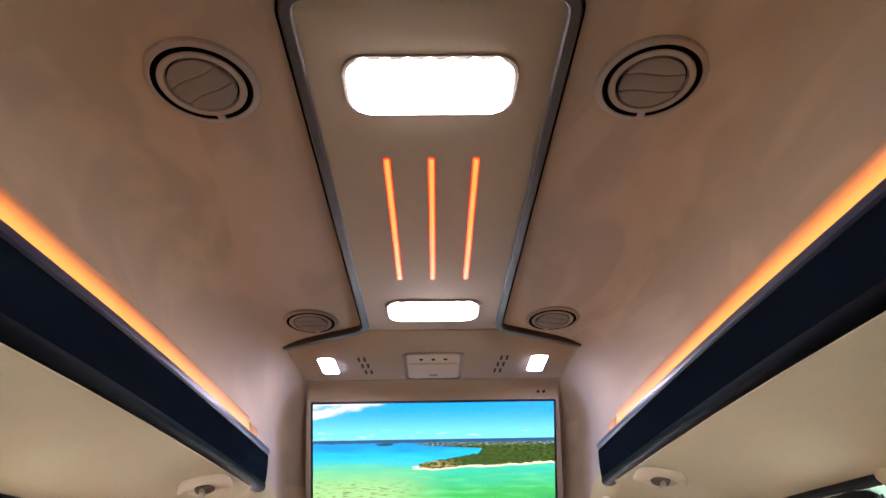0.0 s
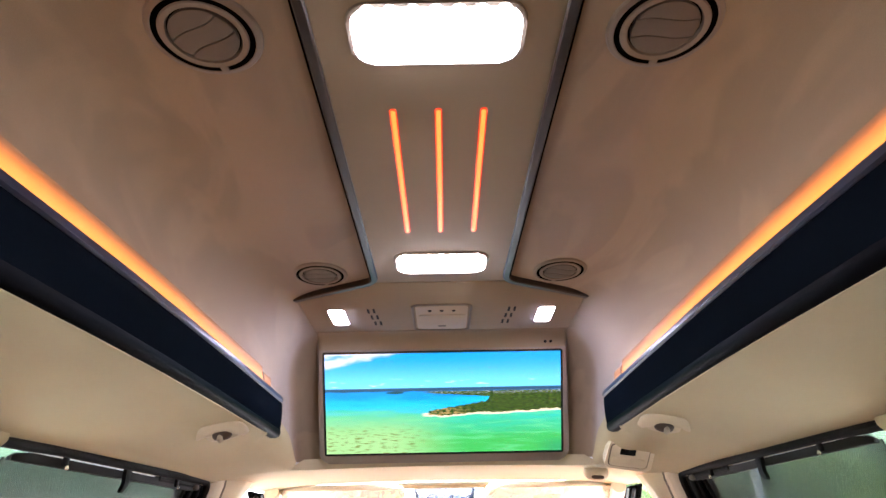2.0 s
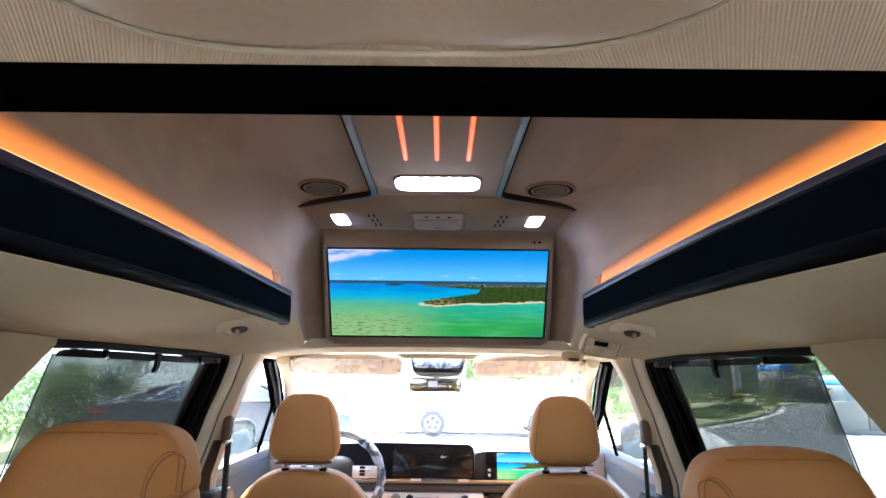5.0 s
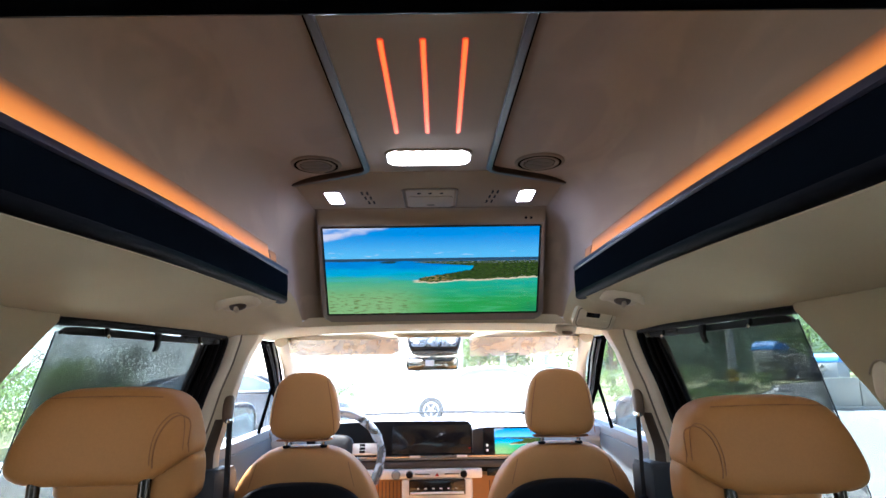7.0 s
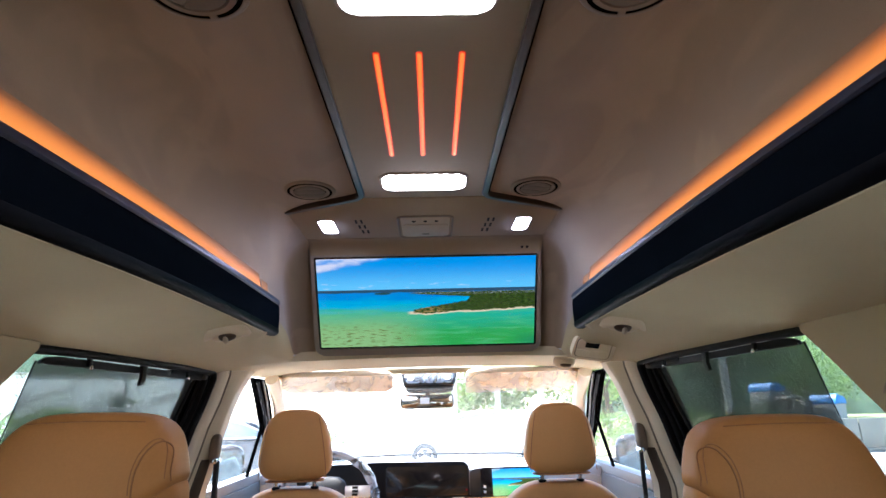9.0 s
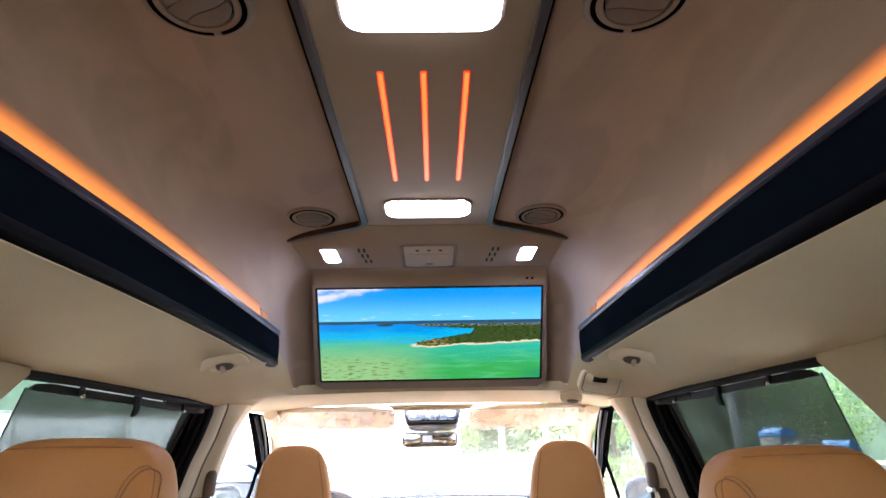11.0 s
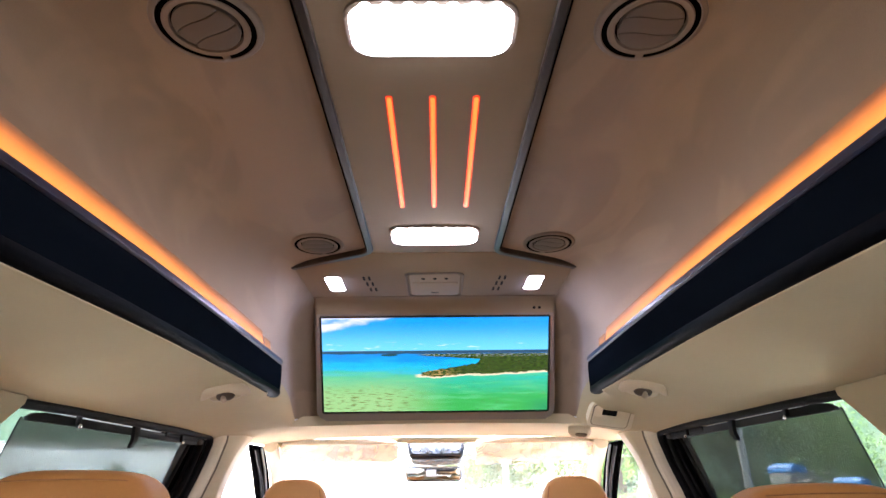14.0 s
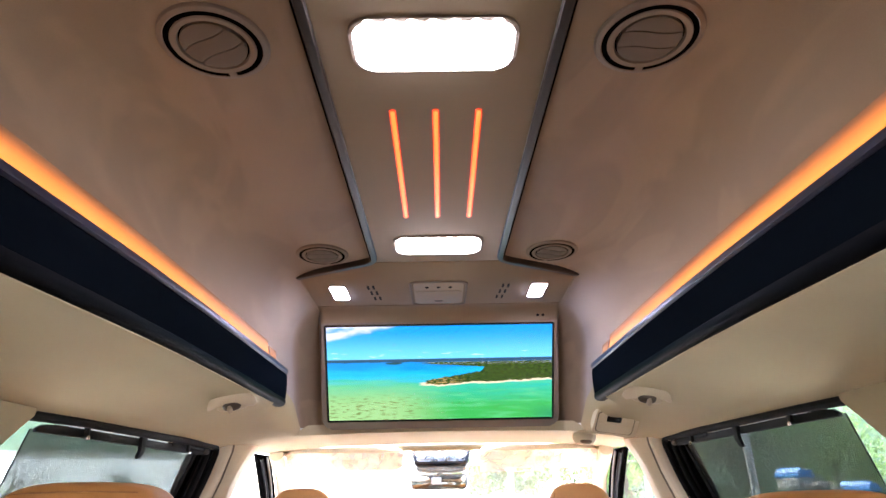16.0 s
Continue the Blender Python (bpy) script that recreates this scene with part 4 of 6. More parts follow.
for s in (-1, 1):
    bar = thing("side_panel", Matrix(), "long navy leather panel with a satin lip along the raised roof", "panel", "side panels of the raised roof")
    part("face", bar_loft(FACE, 0.03, 1.450, s, lean=0.9), NAVY, bar)
    part("lip", bar_loft(LIP, 0.03, 1.446, s), STEEL_BLUE, bar, "satin blue-grey lip")
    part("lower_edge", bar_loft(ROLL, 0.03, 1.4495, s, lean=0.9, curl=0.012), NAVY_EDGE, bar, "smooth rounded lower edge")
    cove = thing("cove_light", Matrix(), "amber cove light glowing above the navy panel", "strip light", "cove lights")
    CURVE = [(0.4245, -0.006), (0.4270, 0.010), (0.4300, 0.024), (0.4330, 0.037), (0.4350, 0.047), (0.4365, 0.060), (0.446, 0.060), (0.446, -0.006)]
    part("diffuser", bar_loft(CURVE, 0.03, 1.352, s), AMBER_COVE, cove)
    # added fill light, hidden by the lip, to lift the ceiling above
    part("fill_strip", bar_loft([(0.4115, 0.0088), (0.4115, 0.0098), (0.4225, 0.0090), (0.4225, 0.0080)], 0.05, 1.35, s), COVE_FILL, cove, "unseen warm fill strip behind the lip, lights the ceiling")
    # no lamp here: the recess glows in place of light spilling from the strip
    part("end_piece", bar_loft([(0.4290, -0.004), (0.4330, 0.02), (0.4362, 0.050), (0.446, 0.050), (0.446, -0.004)], 1.363, 1.43, s, 2), AMBER_SPILL, cove, "end of the recess, its amber spill light put into emission")
    part("end_cap", bar_loft([(0.4242, -0.004), (0.4282, 0.02), (0.4345, 0.048), (0.446, 0.050), (0.446, -0.006)], 1.3525, 1.362, s, 1), SOCKET, cove)

# dark beam where the raised roof ends
beam = thing("rear_beam", pose(0, -0.018, 1.345), "black padded beam across the rear of the raised roof", "beam")
part("padding", prism(round_rect(0.036, 0.052, 0.012, 5, 0.003, 0.026), -0.66, 0.66, "x"), FRAME_BLACK, beam)
part("edge_seam", tube([(-0.66, -0.0165, 0.0035), (0.66, -0.0165, 0.0035)], 0.0022, 8), BLACK, beam)
part("front_seam", tube([(-0.66, 0.0205, 0.006), (0.66, 0.0205, 0.006)], 0.0012, 8), DARK_CHROME, beam)

dome = thing("dome_console", pose(0.004, -0.113, 1.3485), "smooth beige moulded console in the rear headliner", "console")
part("moulding", cushion(0.150, 0.15, 0.012, 3.4, 15, lambda x, y, z: (x, y, z * (1.0 if z < 0 else 0.3) * (1 - 0.25 * math.cos(4 * x)))), DOME_GLOSS, dome)
part("rim", tube([(0.0752 * abs(math.cos(a)) ** 0.59 * (1 if math.cos(a) > 0 else -1), 0.0752 * abs(math.sin(a)) ** 0.59 * (1 if math.sin(a) > 0 else -1), -0.003) for a in (2 * math.pi * k / 48 for k in range(48))], 0.0009, 8, True), BEIGE, dome)
for x in (-0.036, 0.040):
    part("pad", cushion(0.056, 0.125, 0.0105, 2.4, 11), DOME_GLOSS, dome, m=pose(x, 0.002, -0.0025, 0, 0, -x * 300))


# ---------------------------------------------------------------- overhead console with its lamps
Z = 1.700
console = thing("overhead_console", pose(0, 0, Z), "flat taupe suede ceiling console framed by gunmetal rails", "console")
part("rear_panel", prism(round_path([(-0.150, 1.1885), (-0.1525, 0.340), (0.158, 0.340), (0.148, 1.1885)], 0.02), 0.0, 0.012, "z", 0.0015), PANEL, console)
part("front_panel", prism([(-0.146, 1.1915), (0.142, 1.1915), (0.350, 1.296), (0.360, 1.590), (-0.360, 1.590), (-0.350, 1.289)], 0.0, 0.024, "z", 0.0015), PANEL, console)
spine = [(-0.356, 1.284), (-0.1485, 1.183), (-0.1505, 0.336), (0.1570, 0.336), (0.1460, 1.183), (0.356, 1.291)]
part("rail", ribbon(round_path([Vector((x, y, 0)) for x, y in spine], 0.030, 8), 0.0145, -0.005, 0.018, bevel=0.002), RAIL, console, "gunmetal rail")
# the shadow along the rail is drawn as a thin black strip
edge = [(-0.1570, 1.165), (-0.1592, 0.3275), (0.1657, 0.3275), (0.1548, 1.165)]
part("outer_shade_strip", ribbon(round_path([Vector((x, y, 0)) for x, y in edge], 0.036, 8), 0.0030, -0.0035, 0.018, bevel=0.001), FRAME_BLACK, console, "black strip for the shadow gap outside the rail")
for s in (-1, 1):
    part("side_edge", tube([(s * 0.353, 1.289, 0.004), (s * 0.3565, 1.38, 0.004), (s * 0.3600, 1.50, 0.004), (s * 0.3610, 1.575, 0.004)], [0.004, 0.005, 0.005, 0.005], 10), PANEL, console, "rounded suede edge")
    # black tube in place of the shade between console and well wall
    part("side_shade_line", tube([(s * 0.360, 1.289, 0.010), (s * 0.3635, 1.38, 0.010), (s * 0.367, 1.50, 0.010), (s * 0.369, 1.58, 0.010)], 0.0045, 8), FRAME_BLACK, console, "black line for the shade beside the console")


def cowl(u, v):
    """The console turns down in a soft bend onto the television."""
    a, c, e = Vector((1.525, -0.0012)), Vector((1.5716, -0.0014)), Vector((1.5895, -0.0334))
    q = (1 - v) ** 2 * a + 2 * v * (1 - v) * c + v * v * e
    x = -1 + 2 * u
    w = 0.3595 + 0.003 * v
    edge = 0.006 * max(0.0, (abs(x) - 0.985) / 0.015) ** 2
    return x * w, q.x + edge, q.y + edge


part("cowl", sheet(cowl, 80, 16, 0.004, flip=True), PANEL, console, "suede bend above the television", smooth=60)


def ceiling_lamp(y0, y1, w):
    h = y1 - y0
    lamp = thing("ceiling_lamp", pose(0.0018, (y0 + y1) / 2, Z), "bright white rectangular lamp panel in the ceiling console", "lamp", "ceiling lamps")
    rim = prism(round_rect(w + 0.012, h + 0.012, 0.027, 8), -0.004, 0.004, "z", 0.002)
    part("bezel", rim, TAUPE, lamp)
    part("diffuser", prism(round_rect(w, h, 0.022, 8), -0.0075, 0.0, "z", 0.003), WHITE_LIGHT, lamp, "glowing white diffuser")
    for k in range(7):
        part("led_cover", lathe([(0.0, -0.009), (0.005, -0.0085), (0.008, -0.0065), (0.0086, -0.003)], 12), WHITE_LIGHT, lamp, m=pose(-0.39 * w + 0.78 * w * k / 6, -h / 2 + 0.0035, 0))


ceiling_lamp(0.4215, 0.503, 0.197)
ceiling_lamp(1.0425, 1.124, 0.187)

first = None
for x in (-0.0610, 0.0020, 0.0650):
    m = pose(x, 0.771, Z)
    if first is None:
        first = thing("led_bar", m, "slim amber light bar set into the ceiling console", "strip light", "amber light bars")
        part("diffuser", prism(round_rect(0.0066, 0.350, 0.0032), -0.0025, 0.001, "z", 0.001), AMBER_BAR, first)
        part("rim", prism(round_rect(0.0108, 0.356, 0.0052), -0.0012, 0.001, "z", 0.0005), AMBER_RIM, first, "red-orange rim of the bar")
    else:
        copy_thing(first, m)

first = None
for x in (-0.270, 0.270):
    m = pose(x, 1.409, Z)
    if first is None:
        first = thing("reading_light", m, "small glowing white reading light in the console", "lamp", "reading lights")
        part("lens", prism(round_rect(0.041, 0.112, 0.011), -0.0012, 0.001, "z", 0.0006), SPOT_LIGHT, first, "glowing white lens")
        part("bezel", ribbon([Vector((x, y, 0)) for x, y in round_rect(0.044, 0.116, 0.0125)], 0.003, -0.0022, 0.001, True, 0.0008), TAUPE, first)
    else:
        copy_thing(first, m)

for s in (-1, 1):
    grille = thing("speaker_grille", pose(s * 0.176, 1.4145, Z), "two columns of dark slots in the console", "grille", "slot grilles")
    for i in range(2):
        for k in range(3):
            part("slot", prism(round_rect(0.0058, 0.030, 0.0027, 4, (i - 0.5) * 0.0145 - s * (k - 1) * 0.0045, (k - 1) * 0.046), -0.0006, 0.004, "z"), BLACK, grille)

box_thing = thing("control_panel", pose(0.0005, 1.424, Z), "beige ceiling switch plate with three small buttons", "switch", "")
part("frame_ring", ribbon([Vector((x, y, 0)) for x, y in round_rect(0.150, 0.190, 0.018)], 0.006, -0.004, 0.002, True, 0.0015), TAUPE, box_thing)
part("plate", prism(round_rect(0.134, 0.172, 0.014), -0.0022, 0.001, "z", 0.001), TAUPE_MID, box_thing)
part("cover", prism(round_rect(0.126, 0.108, 0.010, 6, 0, 0.026), -0.0045, -0.001, "z", 0.002), TAUPE_MID, box_thing)
for x in (-0.031, 0, 0.031):
    part("button", lathe([(0.0, -0.0042), (0.0042, -0.004), (0.0055, -0.002), (0.0055, 0.0)], 14), BLACK, box_thing, m=pose(x, -0.056, 0))
part("mark", prism(round_rect(0.022, 0.007, 0.003, 4, 0, 0.052), -0.0061, -0.005, "z"), TAUPE_DARK, box_thing)


def air_vent(x, y, turn, size, notch):
    z = well_height(x, y)
    zx = (well_height(x + 0.04, y) - well_height(x - 0.04, y)) / 0.08
    zy = (well_height(x, y + 0.04) - well_height(x, y - 0.04)) / 0.08
    tilt = Vector((zx, zy, -1)).normalized()
    m = Matrix.Translation((x, y, z - 0.001)) @ Vector((0, 0, -1)).rotation_difference(tilt).to_matrix().to_4x4() @ pose(0, 0, 0, 0, 0, turn) @ Matrix.Scale(size, 4)
    v = thing("air_vent", m, "round taupe ceiling air vent with a dark ring gap", "air vent", "ceiling air vents")
    part("flange", lathe([(0.0670, 0.004), (0.0664, -0.0010), (0.0645, -0.0034), (0.0590, -0.0050), (0.0578, -0.0044), (0.0572, 0.003)]), TAUPE, v)
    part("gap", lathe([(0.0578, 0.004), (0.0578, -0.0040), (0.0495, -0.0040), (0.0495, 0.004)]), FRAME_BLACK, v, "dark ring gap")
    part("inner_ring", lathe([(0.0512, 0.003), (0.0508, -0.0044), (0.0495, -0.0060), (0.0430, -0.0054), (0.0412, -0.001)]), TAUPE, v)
    # black disc stands in for the shade behind the flaps
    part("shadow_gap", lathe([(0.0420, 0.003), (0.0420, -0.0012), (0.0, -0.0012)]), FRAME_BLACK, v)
    part("bridge", box(0.010, 0.009, 0.004, (0.0, 0.0542, -0.0036), 0.001), TAUPE, v, m=pose(0, 0, 0, 0, 0, notch))
    # dial of three wavy flaps with thin gaps
    for i in range(3):
        bm = bmesh.new()
        rows = []
        e0, e1 = -0.040 + i * 0.02667, -0.040 + (i + 1) * 0.02667 - 0.0014
        for k in range(25):
            px = -0.0392 + 0.0784 * k / 24
            lim = math.sqrt(max(0.0392 ** 2 - px * px, 0))
            wave = 0.0035 * math.sin(px / 0.040 * math.pi * 0.9)
            lo = max(-lim, min(lim, -lim if i == 0 else e0 + wave))
            hi = max(-lim, min(lim, lim if i == 2 else e1 + wave))
            hi = max(hi, lo)
            rows.append([bm.verts.new((px, lo, -0.0052)), bm.verts.new((px, (lo + hi) / 2, -0.0066)), bm.verts.new((px, hi, -0.0052)), bm.verts.new((px, hi, -0.001)), bm.verts.new((px, lo, -0.001))])
        for a, c in zip(rows, rows[1:]):
            for q in range(5):
                bm.faces.new((a[q], a[(q + 1) % 5], c[(q + 1) % 5], c[q]))
        bmesh.ops.remove_doubles(bm, verts=bm.verts, dist=0.00005)
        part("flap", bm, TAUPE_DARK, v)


for x, y, turn, size, notch in ((-0.2705, 0.460, -34, 1.01, 28), (0.2695, 0.460, -4, 1.01, 0), (-0.2700, 1.155, -8, 0.91, 0), (0.2680, 1.155, 8, 0.91, 0)):
    air_vent(x, y, turn, size, notch)

# ---------------------------------------------------------------- television
tv = thing("television", pose(0, 1.6715, 1.5315, 119.4, 0, 0), "wide ceiling television in a taupe housing, showing a lagoon", "television")
outline = round_path([(-0.3625, 0.178), (-0.3625, -0.176), (0.3625, -0.176), (0.3625, 0.178)], 0.034, 8)
part("housing", prism([(p[0], p[1]) for p in outline], -0.05, 0.004, "z", 0.008, 3), TAUPE, tv, "taupe plastic housing with rounded lower corners")
part("bezel", prism(round_rect(0.692, 0.303, 0.006), 0.002, 0.0055, "z", 0.001), GLOSS_BLACK, tv, "thin black bezel")
scr = bmesh.new()
uv = scr.loops.layers.uv.new("uv")
face = scr.faces.new([scr.verts.new(p) for p in ((-0.340, -0.1455, 0.0062), (0.340, -0.1455, 0.0062), (0.340, 0.1455, 0.0062), (-0.340, 0.1455, 0.0062))])
for loop, c in zip(face.loops, ((0, 0), (1, 0), (1, 1), (0, 1))):
    loop[uv].uv = c
part("screen", scr, SCREEN, tv, "glowing screen with sea, woods and sky", recalc=False)
for x in (0.296, 0.312):
    part("sensor", lathe([(0.0, 0.0100), (0.004, 0.0098), (0.005, 0.006)], 12), BLACK, tv, m=pose(x, 0.174, 0))
for x in (-0.17, -0.005, 0.16):
    part("lug", box(0.014, 0.004, 0.02, (x, -0.1775, -0.02), 0.0015), CHROME, tv)
structure("trim_television", box(0.716, 0.03, 0.34, (0, 1.722, 1.545), 0.006, turn=pose(0, 0, 0, 29.4, 0, 0)), TAUPE, "taupe backing behind the television", "trim")


# ---------------------------------------------------------------- hooks, switches, shades on the side walls
def on_liner(x, y):
    z = liner_z(abs(x), y)
    dx = (liner_z(abs(x) + 0.02, y) - liner_z(abs(x) - 0.02, y)) / 0.04 * (1 if x > 0 else -1)
    dy = (liner_z(abs(x), y + 0.03) - liner_z(abs(x), y - 0.03)) / 0.06
    n = Vector((dx, dy, -1)).normalized()
    return Matrix.Translation((x, y, z)) @ Vector((0, 0, -1)).rotation_difference(n).to_matrix().to_4x4()


for s in (-1, 1):
    hook = thing("coat_hook", on_liner(s * 0.480, 1.268) @ pose(0, 0, -0.010, -40, 0, 0), "beige plastic coat hook in a leaf-shaped base on the headliner", "hook", "coat hooks")
    arch = [(0.058, -0.010), (0.046, 0.002), (0.030, 0.011), (0.012, 0.016), (-0.008, 0.015), (-0.026, 0.008), (-0.040, -0.004), (-0.047, -0.016)]
    line = [Vector((s * a, -b, -0.004)) for a, b in arch]
    body = tube(line, [0.003, 0.010, 0.016, 0.019, 0.020, 0.019, 0.015, 0.008], 14)
    for v in body.verts:
        v.co.z = -0.003 + (v.co.z + 0.004) * 0.55
    part("base", body, HOOK_BEIGE, hook)
    part("web", cushion(0.076, 0.026, 0.014, 2.4, 7), HOOK_BEIGE, hook, m=pose(s * 0.002, 0.012, 0.000))
    part("pocket", cushion(0.042, 0.026, 0.020, 2.4, 7), SOCKET, hook, "dark recess", m=pose(s * 0.001, 0.004, -0.008))
    part("peg", tube([(s * 0.004, 0.000, -0.012), (s * 0.004, 0.004, -0.022), (s * 0.002, 0.010, -0.024)], [0.005, 0.0065, 0.005], 10), TAUPE_MID, hook, "small taupe peg")

sw = thing("switch_panel", on_liner(0.499, 1.622) @ pose(0, 0, -0.005, -30, 0, 0) @ Matrix.Scale(1.02, 4), "beige roof switch panel with a dark display window", "switch")
part("surround", prism(round_path([(-0.056, -0.042), (0.062, -0.046), (0.064, 0.044), (-0.060, 0.044)], 0.014, 6, True), -0.006, 0.024, "z", 0.003), BEIGE, sw)
part("plate_gap", prism(round_rect(0.103, 0.073, 0.012), -0.0068, -0.002, "z", 0.0005), TAUPE_DARK, sw, "dark gap round the plate")
part("inner_plate", prism(round_rect(0.098, 0.068, 0.010), -0.0085, -0.002, "z", 0.0015), BEIGE, sw)
part("display", prism(round_rect(0.040, 0.020, 0.003, 4, -0.006, -0.015), -0.0095, -0.005, "z", 0.0006), GLOSS_BLACK, sw, "dark display window")
for x in (-0.027, 0.022):
    part("key", prism(round_rect(0.040, 0.022, 0.004, 4, x, 0.015), -0.0100, -0.005, "z", 0.001), BEIGE, sw)

handle = thing("roof_clip", Matrix.Translation((0.458, 1.845, 1.349)) @ Vector((0, 0, -1)).rotation_difference(Vector((-0.1, -0.8, -0.62))).to_matrix().to_4x4(), "small beige oval clip with a dark slot on the front headliner", "clip")
part("base", cushion(0.074, 0.052, 0.030, 2.5, 9), BEIGE, handle)
part("pocket", cushion(0.038, 0.014, 0.012, 3, 7), BROWN, handle, "dark slot", m=pose(0.004, 0.006, -0.012))


def roller_shade(s, net):
    word = "dense black" if s > 0 else "grey"
    shade = thing("roller_shade", Matrix(), word + " net sunshade hooked over the sliding door window", "sunshade", "side window sunshades")

    lift = 0.011 if s < 0 else 0.013

    def at(y, z, off=0.004):
        return Vector((s * (wall_x(y, z) - off), y, z))
    y0, y1, top, low = 1.015, 1.674, 1.300 + lift, 0.86

    def front(v):
        return y1 - 0.13 * v
    part("net", sheet(lambda u, v: at(y0 - 0.012 * v + (front(v) - y0 + 0.012 * v) * u, top - (top - low) * v, -0.012 + 0.003 * math.sin(9 * u + 3 * v)), 16, 12), net, shade, "see-through net")
    line = [(1.011, 1.294), (1.011, 1.301), (1.022, 1.308), (1.050, 1.3110)] + [(y, 1.3110) for y in (1.15, 1.25, 1.35, 1.45, 1.55, 1.62)] + [(1.700, 1.314), (1.700, 1.296)] + [(y, 1.2945) for y in (1.62, 1.55, 1.45, 1.35, 1.25, 1.15)]
    part("top_rail", wall_panel([(y, z + lift) for y, z in line], s, 0.006, 0.010, 0.002), BLACK, shade)
    part("hem", tube([at(y0 - 0.003 - 0.012 * k / 8, top - (top - low) * k / 8, -0.010) for k in range(9)], 0.0016, 8), BLACK, shade, "dark hem")
    part("hem", tube([at(front(k / 8), top - (top - low) * k / 8, -0.010) for k in range(9)], 0.006, 8), BLACK, shade, "dark hem")
    part("roller", tube([at(1.125, 1.3315, 0.004), at(1.30, 1.3318, 0.005), at(1.60, 1.3318, 0.005), at(1.72, 1.3300, 0.005)], [0.0025, 0.0042, 0.0042, 0.0052], 10), BLACK, shade)
    part("header", wall_panel([(y, 1.3335) for y in (0.96, 1.05, 1.145, 1.25, 1.35, 1.45, 1.55, 1.65, 1.75)] + [(1.75, 1.3195), (1.65, 1.3215), (1.60, 1.3270), (1.55, 1.3275), (1.45, 1.3278), (1.35, 1.3282), (1.25, 1.3288), (1.145, 1.3295), (1.05, 1.3310), (0.96, 1.3322)], s, -0.004, 0.004), BLACK, shade)
    part("end_knob", cushion(0.016, 0.022, 0.016, 2.2, 5), TAUPE_DARK, shade, m=Matrix.Translation(at(1.694, 1.304 + lift, 0.010)))
    for y in (1.137, 1.578):
        clip = part("clip", box(0.008, 0.012, 0.030, (0, 0, 0), 0.002), BLACK, shade, m=Matrix.Translation(at(y, 1.311 + lift, 0.012)))
        part("foot", box(0.007, 0.024, 0.006, (0, -0.004, 0.013), 0.002), BLACK, clip)
        part("stud", cushion(0.008, 0.011, 0.011, 2, 5), CHROME, clip, "shiny stud", m=pose(-s * 0.004, 0, -0.016))
    y = 1.352
    part("pull_tab", prism(round_path([(y - 0.014, 1.318), (y + 0.014, 1.318), (y + 0.006, 1.280), (y - 0.012, 1.264), (y - 0.022, 1.266), (y - 0.010, 1.284)], 0.005, closed=True), 0, 0.008, "x", 0.002), BLACK, shade,
         m=Matrix.Translation((s * (wall_x(y, 1.3) - 0.016) - 0.004, 0, lift)))


roller_shade(-1, NET_LIGHT)
roller_shade(1, NET_DARK)

for s in (-1, 1):
    belt = thing("seat_belt", Matrix(), "black seat belt hanging from a brown pillar guide", "seat belt", "front seat belts")
    gx = s * (wall_x(1.77, 1.08) - 0.090)
    part("guide", cushion(0.030, 0.046, 0.085, 3, 9, lambda x, y, z: (x, y + 0.35 * z, z)), BROWN, belt, "brown guide", m=pose(gx, 1.766, 1.104))
    part("loop", box(0.012, 0.052, 0.014, (gx - s * 0.010, 1.754, 1.068), 0.003), CHROME, belt)
    pts = [(gx - s * 0.010, 1.752, 1.068), (gx - s * 0.014, 1.742, 0.90), (gx - s * 0.016, 1.732, 0.70), (gx - s * 0.016, 1.72, 0.35)]
    bm = bmesh.new()
    rings = []
    for p in pts:
        rings.append([bm.verts.new((p[0] + a, p[1] + b, p[2])) for a, b in ((-0.006, -0.005), (0.006, -0.005), (0.008, 0.008), (-0.004, 0.008))])
    for a, c in zip(rings, rings[1:]):
        for k in range(4):
            bm.faces.new((a[k], a[(k + 1) % 4], c[(k + 1) % 4], c[k]))
    bm.faces.new(rings[0]), bm.faces.new(rings[-1][::-1])
    part("strap", bm, BELT, belt, "black webbing")
    part("tongue", box(0.03, 0.03, 0.055, (gx - s * 0.018, 1.73, 0.80), 0.008), BLACK, belt)

# belt anchor on the rear pillar
anchor = thing("belt_anchor", pose(0.722, 0.748, 1.195), "beige belt outlet with a curved rim on the rear pillar", "belt anchor")
part("cover", cushion(0.03, 0.05, 0.065, 3, 9), BEIGE, anchor)
part("rim", tube([(-0.012, 0.027 * math.cos(a), 0.034 * math.sin(a)) for a in (radians(d) for d in range(20, 250, 15))], 0.0016, 8), TAUPE_MID, anchor)


# ---------------------------------------------------------------- seats
def seam(points, r=0.0016):
    return tube(points, r, 6)


